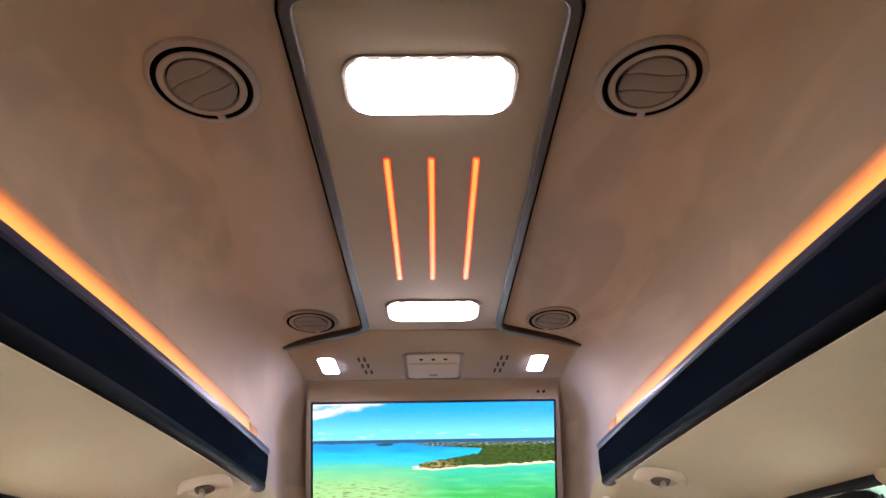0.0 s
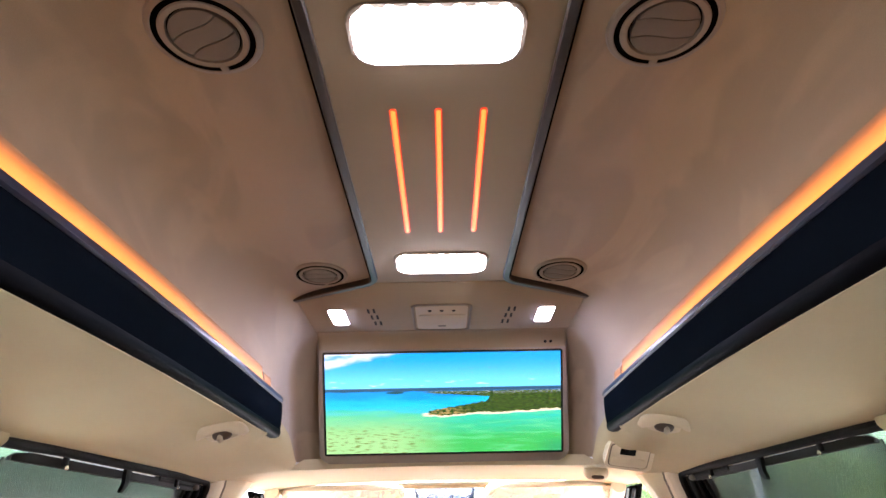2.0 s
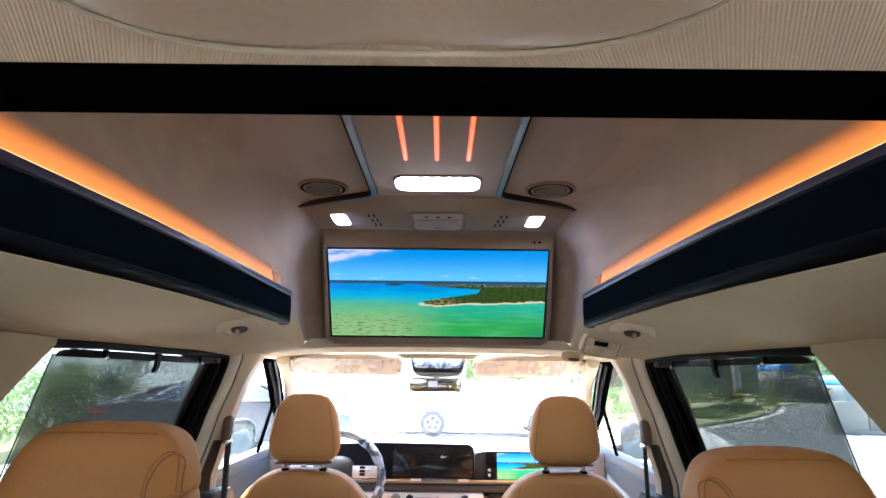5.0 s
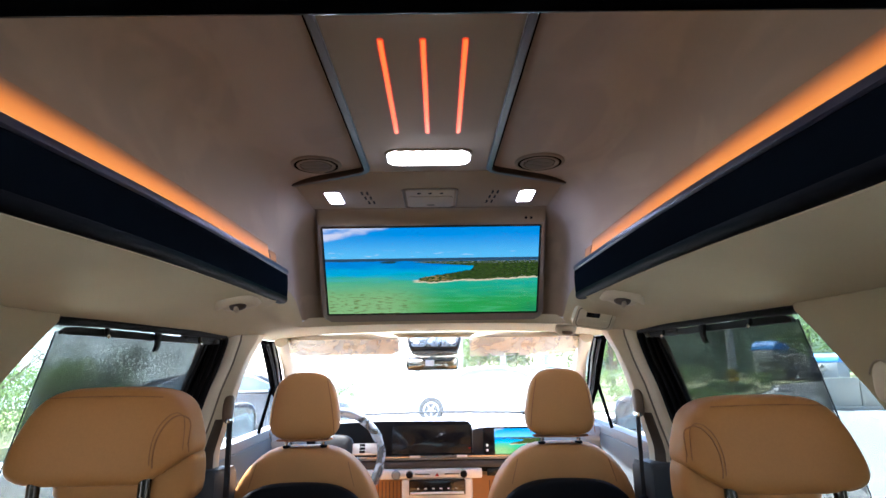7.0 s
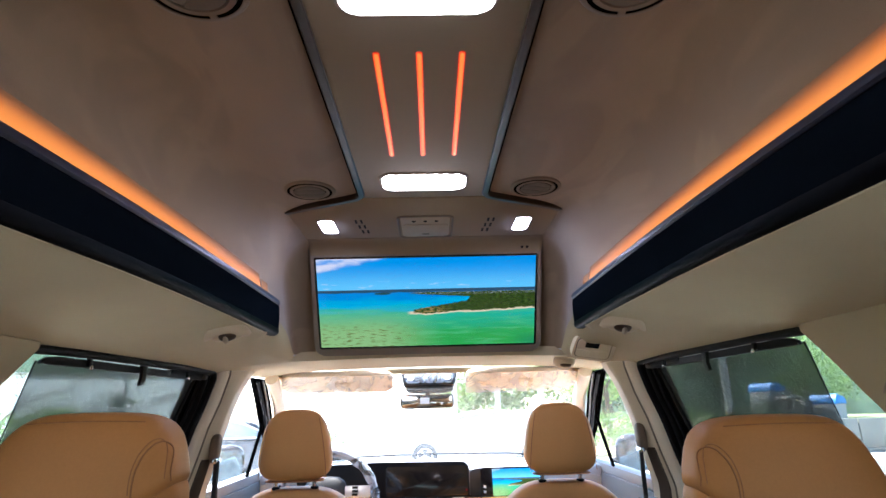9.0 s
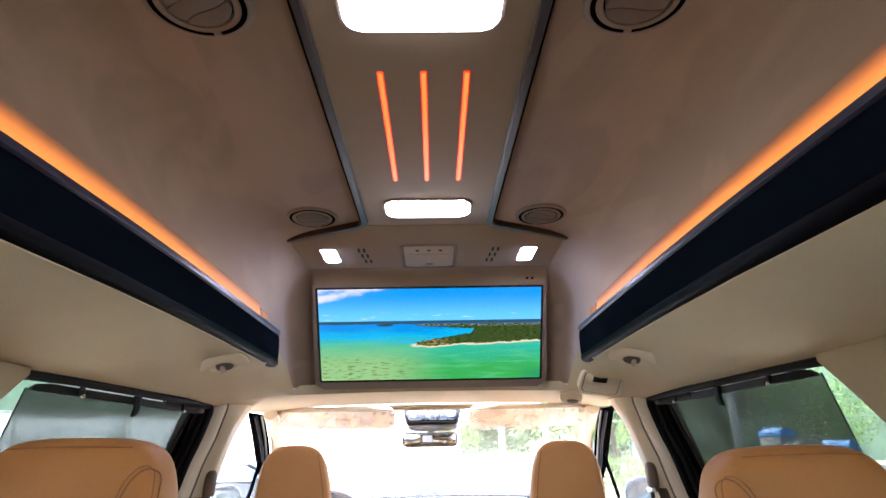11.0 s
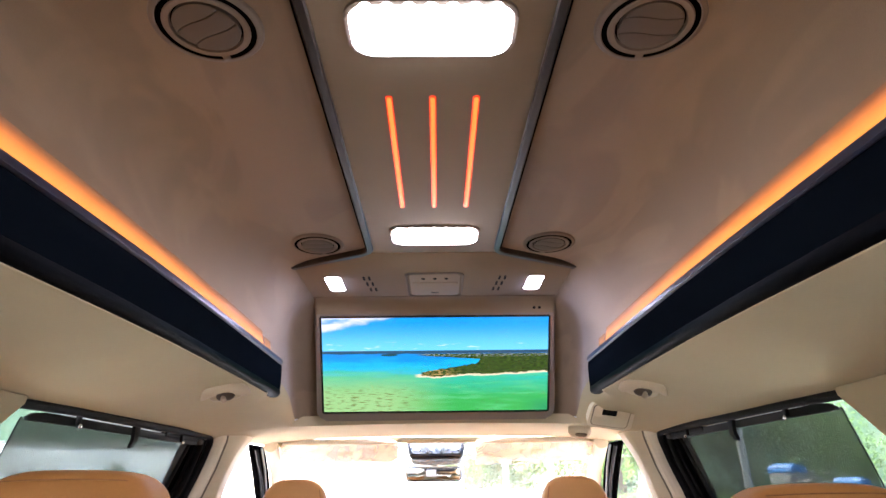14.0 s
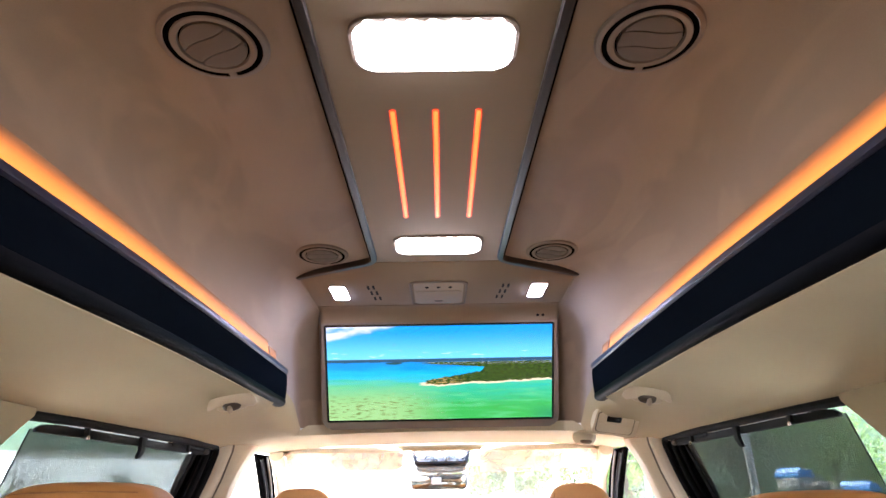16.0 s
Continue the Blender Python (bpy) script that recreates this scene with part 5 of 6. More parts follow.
def front_seat(x, y=1.88):
    seat = thing("front_seat", pose(x, y, FLOOR), "tan leather front seat with a black back panel and raised headrest", "car seat", "front seats")
    h = -FLOOR
    part("cushion", cushion(0.52, 0.54, 0.20, 4), TAN_LIGHT, seat, m=pose(0, 0.30, 0.42 + 0.0))
    part("base", box(0.44, 0.46, 0.30, (0, 0.28, 0.17), 0.03), BLACK, seat)

    def back_shape(px, py, pz):
        k = max(0.0, pz)
        return px * (1 - 0.30 * k ** 2.2), py * (1 - 0.15 * k), pz + 0.03 * (1 - px * px) * k
    padding = cushion(0.52, 0.15, 0.62, 4.2, 13, back_shape)
    hull = BVHTree.FromBMesh(padding)
    back = part("backrest", padding, TAN_LIGHT, seat, m=pose(0, 0.035, 0.555, 6, 0, 0))

    def panel_shape(px, py, pz):
        k = max(0.0, pz)
        return px * (1 - 0.16 * k ** 2.5), py, pz + 0.06 * (1 - px * px) * k
    part("back_panel", cushion(0.495, 0.06, 0.50, 4.2, 13, panel_shape), BLACK, seat, "black plastic back shell", m=pose(0, -0.052, 0.505, 6, 0, 0))
    for s in (-1, 1):
        hits = [hull.ray_cast(Vector((s * (0.150 + 0.022 * k / 8), -1, 0.275 - 0.075 * k / 8)), Vector((0, 1, 0)))[0] for k in range(9)]
        part("seam", seam([p - Vector((0, 0.0006, 0)) for p in hits if p is not None], 0.0011), TAN_STITCH, back)
        part("post", tube([(s * 0.062, -0.005, 0.82), (s * 0.062, -0.012, 0.93)], 0.0065, 12), CHROME, seat, "chrome headrest post")
        part("collar", lathe([(0.013, 0.0), (0.013, 0.012), (0.008, 0.014)], 14, True), BLACK, seat, m=pose(s * 0.062, -0.007, 0.862))

    def head_shape(px, py, pz):
        k = (pz + 1) / 2
        return px * (1.0 - 0.27 * k ** 1.5), py * (1 - 0.25 * k) - 0.10 * k, pz - 0.05 * px * px * k
    head = part("headrest", cushion(0.246, 0.115, 0.222, 3.6, 13, head_shape), TAN_LIGHT, seat, "tan leather headrest", m=pose(0, -0.012, 1.004))
    for s in (-1, 1):
        part("seam", seam([(s * (0.106 - 0.026 * ((k / 8) ** 1.5)), -0.0475 + 0.002 * k / 8, -0.098 + 0.18 * k / 8) for k in range(9)], 0.0012), TAN_STITCH, head)
    part("lower_edge", cushion(0.186, 0.078, 0.008, 4, 7), TAN_STITCH, head, "dark lower seam", m=pose(0, 0, -0.1095))
    return seat


front_seat(-0.436)
front_seat(0.424)


def rear_seat(s, x, y, lift):
    """Second-row seat: wide trapezoid headrest on two posts over a high back."""
    seat = thing("lounge_seat", pose(x, y, FLOOR), "tan leather second-row lounge seat with a wide headrest on posts", "car seat", "second-row seats")
    part("cushion", cushion(0.50, 0.55, 0.22, 4), TAN, seat, m=pose(0, 0.36, 0.40))
    part("base", box(0.42, 0.46, 0.28, (0, 0.34, 0.15), 0.03), BLACK, seat)
    part("backrest", cushion(0.50, 0.17, 0.60, 4, 13, lambda px, py, pz: (px * (1 - 0.16 * max(0, pz) ** 2), py, pz)), TAN, seat, m=pose(0, 0.07, 0.60, 8, 0, 0))
    part("back_panel", cushion(0.45, 0.06, 0.52, 4, 11), BLACK, seat, "black plastic back shell", m=pose(0, -0.02, 0.57, 8, 0, 0))

    # o grows towards the outer side of the car
    def head_shape(px, py, pz):
        k = (pz + 1) / 2
        o = px * s
        if o > 0:
            o = o * (1.0 - 0.40 * k ** 1.7)
        else:
            o = o * (1.0 - 0.16 * k ** 2.5)
        w = max(0.0, (-o - 0.45) / 0.55)
        return o * s, py * (1 - 0.30 * k), pz - 0.05 * (px * px) * k + 0.40 * (1 - k) ** 2 * w * w * (3 - 2 * w)
    hz = 1.124 - FLOOR + lift
    padding = cushion(0.262, 0.115, 0.132, 5.0, 15, head_shape)
    hull = BVHTree.FromBMesh(padding)

    def stitched(points, r, rise=0.0006):
        out = []
        for px, pz in points:
            hit = hull.ray_cast(Vector((px, -0.2, pz)), Vector((0, 1, 0)))
            if hit[0] is not None:
                out.append(hit[0] + Vector((0, -rise, 0)))
        return tube(out, r, 6)
    head = part("headrest", padding, TAN, seat, "wide tan leather headrest", m=pose(0, 0, hz))
    part("lower_pad", cushion(0.196, 0.092, 0.092, 4.0, 11), TAN, head, "tan leather lower pad", m=pose(-s * 0.0325, 0.010, -0.056))
    arc = round_path([Vector((-s * a, c, 0)) for a, c in ((0.091, -0.062), (0.088, -0.030), (0.089, -0.008), (0.096, 0.012), (0.107, 0.025), (0.116, 0.028), (0.1225, 0.023), (0.1255, 0.012), (0.1270, -0.004), (0.1275, -0.022))], 0.02, 4)
    part("seam", stitched([(p.x, p.y) for p in arc], 0.0011), TAN_STITCH, head, "curved stitched seam")
    part("seam", stitched([(p.x + s * 0.0042, p.y + 0.0035) for p in arc], 0.0007), TAN_STITCH, head, "curved stitched seam")
    part("seam", stitched([(s * (-0.105 + 0.19 * k / 12), 0.0545 - 0.003 * abs(k / 6 - 1) ** 2) for k in range(13)], 0.0009), TAN_STITCH, head, "stitched seam")
    for px in (-0.075, 0.075):
        part("post", tube([(px, -0.03, hz - 0.25), (px, -0.043, hz - 0.12), (px, -0.036, hz - 0.03)], 0.0085, 12), DARK_CHROME, seat, "dark metal post")
    return seat


rear_seat(-1, -0.4575, 0.70, 0.017)
rear_seat(1, 0.4890, 0.70, -0.0085)

# ---------------------------------------------------------------- front of the cabin
dash = thing("dashboard", Matrix(), "pale-topped dashboard with a dark display shelf and silver controls", "dashboard")
part("top", sheet(lambda u, v: ((-1 + 2 * u) * 0.76, 2.50 + 0.62 * v, 0.955 + 0.022 * math.sin(math.pi * min(1, v * 1.2)) - 0.05 * (2 * u - 1) ** 4), 20, 8, 0.02), PALE_TRIM, dash, "pale soft top")
part("seal", tube([(-0.72, 2.98, 0.962), (-0.4, 3.07, 0.978), (0, 3.10, 0.982), (0.4, 3.07, 0.978), (0.72, 2.98, 0.962)], 0.006, 8), RUBBER, dash, "dark seal at the windscreen foot")
for k in range(14):
    for x in (-0.30, 0.23):
        part("groove", box(0.003, 0.006, 0.20, (x + 0.016 * k, 2.4985, 0.64), 0.001), BROWN, dash)
part("body", box(1.46, 0.30, 0.24, (0, 2.68, 0.82), 0.03), BLACK, dash)
part("fascia", box(1.46, 0.03, 0.105, (0, 2.522, 0.905), 0.010), PALE_TRIM, dash, "pale fascia behind the displays")
part("knee_panel", box(0.40, 0.03, 0.075, (-0.42, 2.490, 0.800), 0.012), PALE_TRIM, dash, "pale panel under the instruments")
part("chrome_line", box(1.10, 0.012, 0.006, (0.06, 2.432, 0.851), 0.002), CHROME, dash, "thin bright line under the displays")
for x in (-0.09, 0.11):
    part("tag", box(0.045, 0.004, 0.010, (x, 2.4235, 0.851), 0.001), BODY_PAINT, dash, "small white tag")
part("silver_band", box(0.56, 0.03, 0.042, (-0.085, 2.440, 0.780), 0.010), SILVER, dash, "silver control band")
part("shelf_edge", box(1.30, 0.05, 0.012, (0, 2.46, 0.842), 0.004), GREY_TRIM, dash)
part("lower_panel", box(1.30, 0.20, 0.30, (0, 2.60, 0.62), 0.03), TAN_LIGHT, dash, "tan lower panel")
part("dash_step", box(1.20, 0.03, 0.030, (0.0, 2.446, 0.818), 0.008), DOOR_DARK, dash, "dark grey step under the displays")
part("air_outlet", box(0.19, 0.02, 0.034, (0.31, 2.444, 0.784), 0.005), GLOSS_BLACK, dash)
stack = thing("climate_panel", pose(0.003, 2.432, 0.735), "silver framed climate panel with a hazard button", "control panel")
part("surround", box(0.300, 0.04, 0.15, (0, 0.012, -0.050), 0.010), SILVER, stack)
part("display", box(0.238, 0.02, 0.062, (0, -0.009, -0.006), 0.005), GLOSS_BLACK, stack, "black button field")
for k in range(6):
    part("key", box(0.011, 0.006, 0.004, (-0.080 + 0.032 * k, -0.021, -0.010), 0.001), SILVER, stack)
part("toggle_row", box(0.226, 0.018, 0.010, (0, -0.016, -0.028), 0.003), SILVER, stack)
for x in (-0.116, 0.113):
    knob = part("knob", lathe([(0.0, 0.016), (0.012, 0.016), (0.014, 0.012), (0.014, 0.0)], 18), BLACK, stack, m=pose(x, -0.012, 0.046, 90, 0, 0))
    part("knob_ring", lathe([(0.016, 0.0), (0.016, 0.006), (0.0135, 0.008)], 18), CHROME, knob)
part("hazard_button", prism([(-0.008, -0.006), (0.008, -0.006), (0.0, 0.008)], -0.026, -0.012, "y"), TAIL_RED, stack, "red hazard triangle", m=pose(0, 0.0, 0.046))
for x in (-0.062, 0.062):
    part("label_bar", box(0.062, 0.004, 0.004, (x, -0.014, 0.046), 0.001), BLACK, stack)
part("start_button", lathe([(0.0, 0.010), (0.014, 0.010), (0.019, 0.006), (0.020, 0.0)], 20), GREY_TRIM, stack, "round grey start button", m=pose(-0.174, -0.006, 0.043, 90, 0, 0))
floor_console = thing("centre_console", pose(0.01, 2.25, FLOOR), "tan and black console between the front seats", "console")
part("body", box(0.26, 0.70, 0.50, (0, 0, 0.25), 0.03), BLACK, floor_console)
part("side_pad", box(0.02, 0.60, 0.20, (-0.135, 0, 0.42), 0.008), TAN_LIGHT, floor_console)
part("side_pad", box(0.02, 0.60, 0.20, (0.135, 0, 0.42), 0.008), TAN_LIGHT, floor_console)

part("display_bezel", prism(round_path([(-0.56, 0.852), (-0.56, 0.985), (-0.24, 0.995), (0.150, 0.990), (0.156, 0.852)], 0.02, 6, True), 2.456, 2.476, "y", 0.006), BLACK, dash, "long black display bezel")
part("display_wing", prism(round_path([(0.160, 0.852), (0.160, 0.955), (0.215, 0.965), (0.215, 0.852)], 0.012, 5, True), 2.462, 2.480, "y", 0.004), DOOR_DARK, dash)
middle = thing("centre_display", pose(-0.019, 2.452, 0.918, 80, 0, 0), "wide dark centre display, switched off, above the dash shelf", "display")
part("case", prism(round_rect(0.352, 0.128, 0.014), -0.012, 0.006, "z", 0.003), BLACK, middle)
part("glass", prism(round_rect(0.338, 0.116, 0.008), 0.004, 0.0075, "z", 0.001), GLOSS_BLACK, middle, "dark reflective glass")
part("red_key", lathe([(0.0, 0.009), (0.004, 0.009), (0.0045, 0.006)], 10), TAIL_RED, middle, m=pose(0.163, -0.038, 0))
cluster = thing("instrument_cluster", pose(-0.37, 2.50, 0.912, 80, 0, 0), "dark instrument display behind the steering wheel", "display")
part("case", prism(round_rect(0.32, 0.120, 0.014), -0.012, 0.006, "z", 0.003), BLACK, cluster)
part("glass", prism(round_rect(0.305, 0.106, 0.008), 0.004, 0.0075, "z", 0.001), GLOSS_BLACK, cluster)
for x in (-0.09, 0.09):
    part("dial", lathe([(0.040, 0.0074), (0.042, 0.0090), (0.0435, 0.0074)], 30), SILVER, cluster, m=pose(x, 0, 0))

tab = thing("tablet", pose(0.336, 2.448, 0.906, 80, 0, 0), "black-framed passenger screen showing a sea view", "tablet")
part("case", prism(round_rect(0.262, 0.118, 0.010), -0.012, 0.006, "z", 0.003), GLOSS_BLACK, tab)
scr = bmesh.new()
uv = scr.loops.layers.uv.new("uv")
face = scr.faces.new([scr.verts.new(p) for p in ((-0.083, -0.052, 0.0068), (0.124, -0.052, 0.0068), (0.124, 0.052, 0.0068), (-0.083, 0.052, 0.0068))])
for loop, c in zip(face.loops, ((0, 0), (1, 0), (1, 1), (0, 1))):
    loop[uv].uv = c
part("screen", scr, TABLET, tab, "lit screen", recalc=False)
for k in range(2):
    part("key", box(0.010, 0.010, 0.002, (-0.116, -0.036 + 0.020 * k, 0.0068), 0.001), SILVER, tab)

wheel = thing("steering_wheel", pose(-0.405, 2.235, 0.880, 66, 0, 0), "black steering wheel wrapped in clear plastic film", "steering wheel")
part("rim", tube([(0.188 * math.cos(a), 0.184 * math.sin(a), 0) for a in (2 * math.pi * k / 40 for k in range(40))], 0.0155, 12, True), BLACK, wheel)
part("film", tube([(0.189 * math.cos(a), 0.185 * math.sin(a), 0.001 * (k % 2)) for k, a in ((k, 2 * math.pi * k / 40) for k in range(40))], [0.0185 + 0.0025 * math.sin(k * 2.4) for k in range(40)], 10, True), WRAP, wheel, "crinkled clear film")
part("hub", cushion(0.16, 0.13, 0.05, 3.2, 9), DOOR_DARK, wheel, m=pose(0, 0.025, 0.0))
for a0, w in ((0, 0.045), (180, 0.045), (270, 0.05)):
    a = radians(a0)
    part("spoke", box(0.12, w, 0.018, (0, 0, 0), 0.006), SILVER if a0 != 270 else BLACK, wheel, m=pose(0.115 * math.cos(a), 0.115 * math.sin(a) + 0.030, 0.004, 0, 0, a0))
for s in (-1, 1):
    for k in range(3):
        part("key", box(0.022, 0.009, 0.004, (s * 0.115, 0.017 + k * 0.013, 0.015), 0.001), BLACK, wheel)
part("badge", prism(round_rect(0.05, 0.018, 0.008, 4), 0.024, 0.028, "z", 0.001), SILVER, wheel)
part("column", tube([(0, 0, -0.02), (0, -0.02, -0.24)], [0.045, 0.06], 14), GREY_TRIM, wheel)

for s in (-1, 1):
    visor = thing("sun_visor", pose(s * 0.366, 2.245, 1.318, 140, 0, -s * 4), "folded beige sun visor still in wrinkled clear film", "sun visor", "sun visors")
    part("pad", prism(round_rect(0.44, 0.096, 0.026), -0.014, 0.012, "z", 0.010, 4), VISOR, visor)
    part("film", sheet(lambda u, v: (-0.222 + 0.444 * u, -0.060 + 0.110 * v, 0.0165 + 0.0032 * math.sin(23 * u + 9 * v) * math.sin(9 * v + 7 * u) + 0.0016 * math.sin(61 * u + 17 * v)), 48, 12), FILM, visor, "clear wrinkled film")
    part("mirror_flap", prism(round_rect(0.10, 0.022, 0.006), 0.010, 0.0132, "z", 0.001), BEIGE, visor)
    part("hinge", tube([(-s * -0.20, 0.028, 0), (-s * -0.235, 0.034, 0)], 0.006, 10), BEIGE, visor)

lampbox = thing("map_light_console", pose(-0.002, 2.322, 1.322, 52, 0, 0), "black and silver overhead map light console", "map light")
part("body", prism(round_path([(-0.118, 0.036), (-0.102, -0.034), (0.102, -0.034), (0.118, 0.036)], 0.014, closed=True), -0.012, 0.012, "z", 0.004), GLOSS_BLACK, lampbox)
part("face", prism(round_path([(-0.104, 0.022), (-0.092, -0.026), (0.092, -0.026), (0.104, 0.022)], 0.010, closed=True), 0.010, 0.0145, "z", 0.002), WRAP, lampbox, "clear film over the face")
for x in (-0.058, 0.058):
    part("lens", prism(round_rect(0.026, 0.018, 0.008), 0.0140, 0.0165, "z", 0.001), MAP_LENS, lampbox, "lit white lens", m=pose(x * 1.3, -0.002, 0))

mirror = thing("rear_view_mirror", pose(-0.013, 2.455, 1.240, 88, 0, -1.5), "frameless black rear-view mirror below a camera housing", "mirror")
part("case", prism(round_rect(0.228, 0.058, 0.016), -0.022, 0.003, "z", 0.006, 3), BLACK, mirror)
m_mirror = mat("mirror_silver", (0.75, 0.76, 0.76), 0.04, 1.0, var=0.01, bump=0)
part("glass", prism(round_rect(0.218, 0.049, 0.013), 0.002, 0.0048, "z", 0.001), m_mirror, mirror, "silvered mirror glass")
part("sticker", prism(round_rect(0.040, 0.026, 0.003), 0.0046, 0.0056, "z"), BODY_PAINT, mirror, "white paper sticker", m=pose(-0.01, 0.002, 0))
part("stem", tube([(0.0, 0.02, -0.02), (0.01, 0.06, -0.04), (0.01, 0.085, -0.05)], 0.012, 10), BLACK, mirror)
part("camera_housing", cushion(0.20, 0.05, 0.07, 3, 9, lambda x, y, z: (x * (1 - 0.2 * z), y, z)), BLACK, mirror, "black sensor housing", m=pose(0.01, 0.058, -0.035))

for s in (-1, 1):
    wing = thing("door_mirror", pose(s * 0.975, 2.72, 0.985, 0, 0, -20 * s), "door mirror in a dark case outside the front window", "mirror", "door mirrors")
    part("case", cushion(0.22, 0.13, 0.165, 3, 11, lambda x, y, z: (x, y * (1 - 0.25 * abs(z)), z * (1 - 0.15 * x * s))), GLOSS_BLACK, wing)
    part("glass", prism(round_rect(0.185, 0.125, 0.03), -0.005, 0.002, "z", 0.001), DIM_MIRROR, wing, "mirror glass", m=pose(0, -0.064, 0, 90, 0, 0))
    part("arm", tube([(-s * 0.09, 0.01, -0.03), (-s * 0.17, 0.02, -0.06)], 0.02, 10), BLACK, wing)


# ---------------------------------------------------------------- outside
ground = bmesh.new()
bmesh.ops.create_grid(ground, x_segments=60, y_segments=60, size=1)
for v in ground.verts:
    v.co = (v.co.x * abs(v.co.x) ** 1.2 * 900, v.co.y * abs(v.co.y) ** 1.2 * 900, GROUND)
structure("ground", ground, CONCRETE, "pale sunlit concrete ground", "ground")
road = prism([(4.6, 6.0), (8.3, 18.9), (12.5, 23.6), (16.5, 28.9), (20.3, 35.3), (26.5, 40.6), (60.0, 50.0), (60.0, 38.0), (24.0, 27.5), (12.2, 17.6), (9.4, 11.0), (9.0, 2.0)], GROUND - 0.1, GROUND + 0.006, "z")
structure("road", road, ASPHALT, "grey asphalt lane bending away", "road")
verge = prism([(3.2, 17.5), (8.1, 19.1), (12.3, 23.8), (16.2, 29.1), (20.0, 35.5), (26.2, 40.9), (60.0, 50.4), (60.0, 70.0), (3.2, 70.0)], GROUND - 0.1, GROUND + 0.10, "z", 0.02)
structure("verge", verge, EARTH, "raised grassy verge behind a kerb", "verge")
verge_left = prism([(-7.4, 1.0), (-7.4, 40.0), (-40.0, 40.0), (-40.0, 1.0)], GROUND - 0.1, GROUND + 0.22, "z", 0.02)
structure("verge_left", verge_left, EARTH, "raised planted bank beside the parking place", "verge")


def leaves(count, size, spread, rng, squash=1.0, clumps=14):
    """Many small bent leaves gathered in uneven clumps."""
    bm = bmesh.new()
    seeds = []
    for _ in range(clumps):
        d = Vector((rng.gauss(0, 1), rng.gauss(0, 1), rng.gauss(0, 1))).normalized() * rng.random() ** 0.4
        seeds.append((Vector((d.x * spread[0], d.y * spread[1], d.z * spread[2] * squash)), rng.uniform(0.25, 0.5)))
    for i in range(count):
        c, r = seeds[i % clumps]
        d = Vector((rng.gauss(0, 1), rng.gauss(0, 1), rng.gauss(0, 1))).normalized() * (rng.random() ** 0.5) * r
        p = c + Vector((d.x * spread[0], d.y * spread[1], d.z * spread[2]))
        a = Euler((rng.uniform(-1.2, 1.2), rng.uniform(-1.2, 1.2), rng.uniform(0, 6.28))).to_matrix()
        w = size * rng.uniform(0.6, 1.4)
        q = [a @ Vector(k) * w + p for k in ((-0.5, 0, 0), (0, -0.28, 0.08), (0.6, 0, 0), (0, 0.28, 0.08))]
        bm.faces.new([bm.verts.new(k) for k in q])
    return bm


def tree(x, y, height, crown, dark, seed):
    rng = random.Random(seed)
    t = thing("tree", pose(x, y, GROUND + 0.08), "leafy green tree with a forked trunk beyond the road", "tree", "trees")
    trunk = [(0, 0, 0), (0.05, 0.03, height * 0.25), (0.0, 0.1, height * 0.5), (0.1, 0.05, height * 0.8)]
    bms = [tube(trunk, [0.16, 0.13, 0.10, 0.04], 9)]
    for k in range(6):
        a, h = rng.uniform(0, 6.28), height * rng.uniform(0.35, 0.6)
        e = Vector((math.cos(a), math.sin(a), 0)) * crown * 0.7
        bms.append(tube([(0.02, 0.06, h), (e.x * 0.5, e.y * 0.5, h + crown * 0.35), (e.x, e.y, h + crown * rng.uniform(0.4, 0.8))], [0.07, 0.045, 0.015], 7))
    part("trunk", join(*bms), BARK, t)
    part("crown", leaves(int(3200 * max(1.0, crown / 3.4)), 0.26, (crown, crown, crown * 0.85), rng, clumps=26), LEAF_DARK if dark else LEAF, t, m=pose(0, 0, height * 0.8), recalc=False)
    return t


for i, (x, y, h, c, d) in enumerate(((8.2, 28, 5.0, 2.8, 0), (15.5, 52, 5.2, 4.4, 1), (20.5, 55, 6.0, 5.0, 1), (26.5, 54, 6.2, 5.0, 1), (33, 52, 6.4, 5.2, 0), (9.0, 36, 5.0, 3.0, 0),
                                     (38, 44, 6.2, 4.6, 0), (-14, 8, 4.8, 2.6, 0), (2.4, 34, 3.4, 2.4, 0), (5.0, 35, 3.8, 2.6, 0), (12.5, 44, 4.4, 3.6, 1), (44, 36, 6.4, 4.4, 0))):
    tree(x, y, h, c, d, 40 + i)


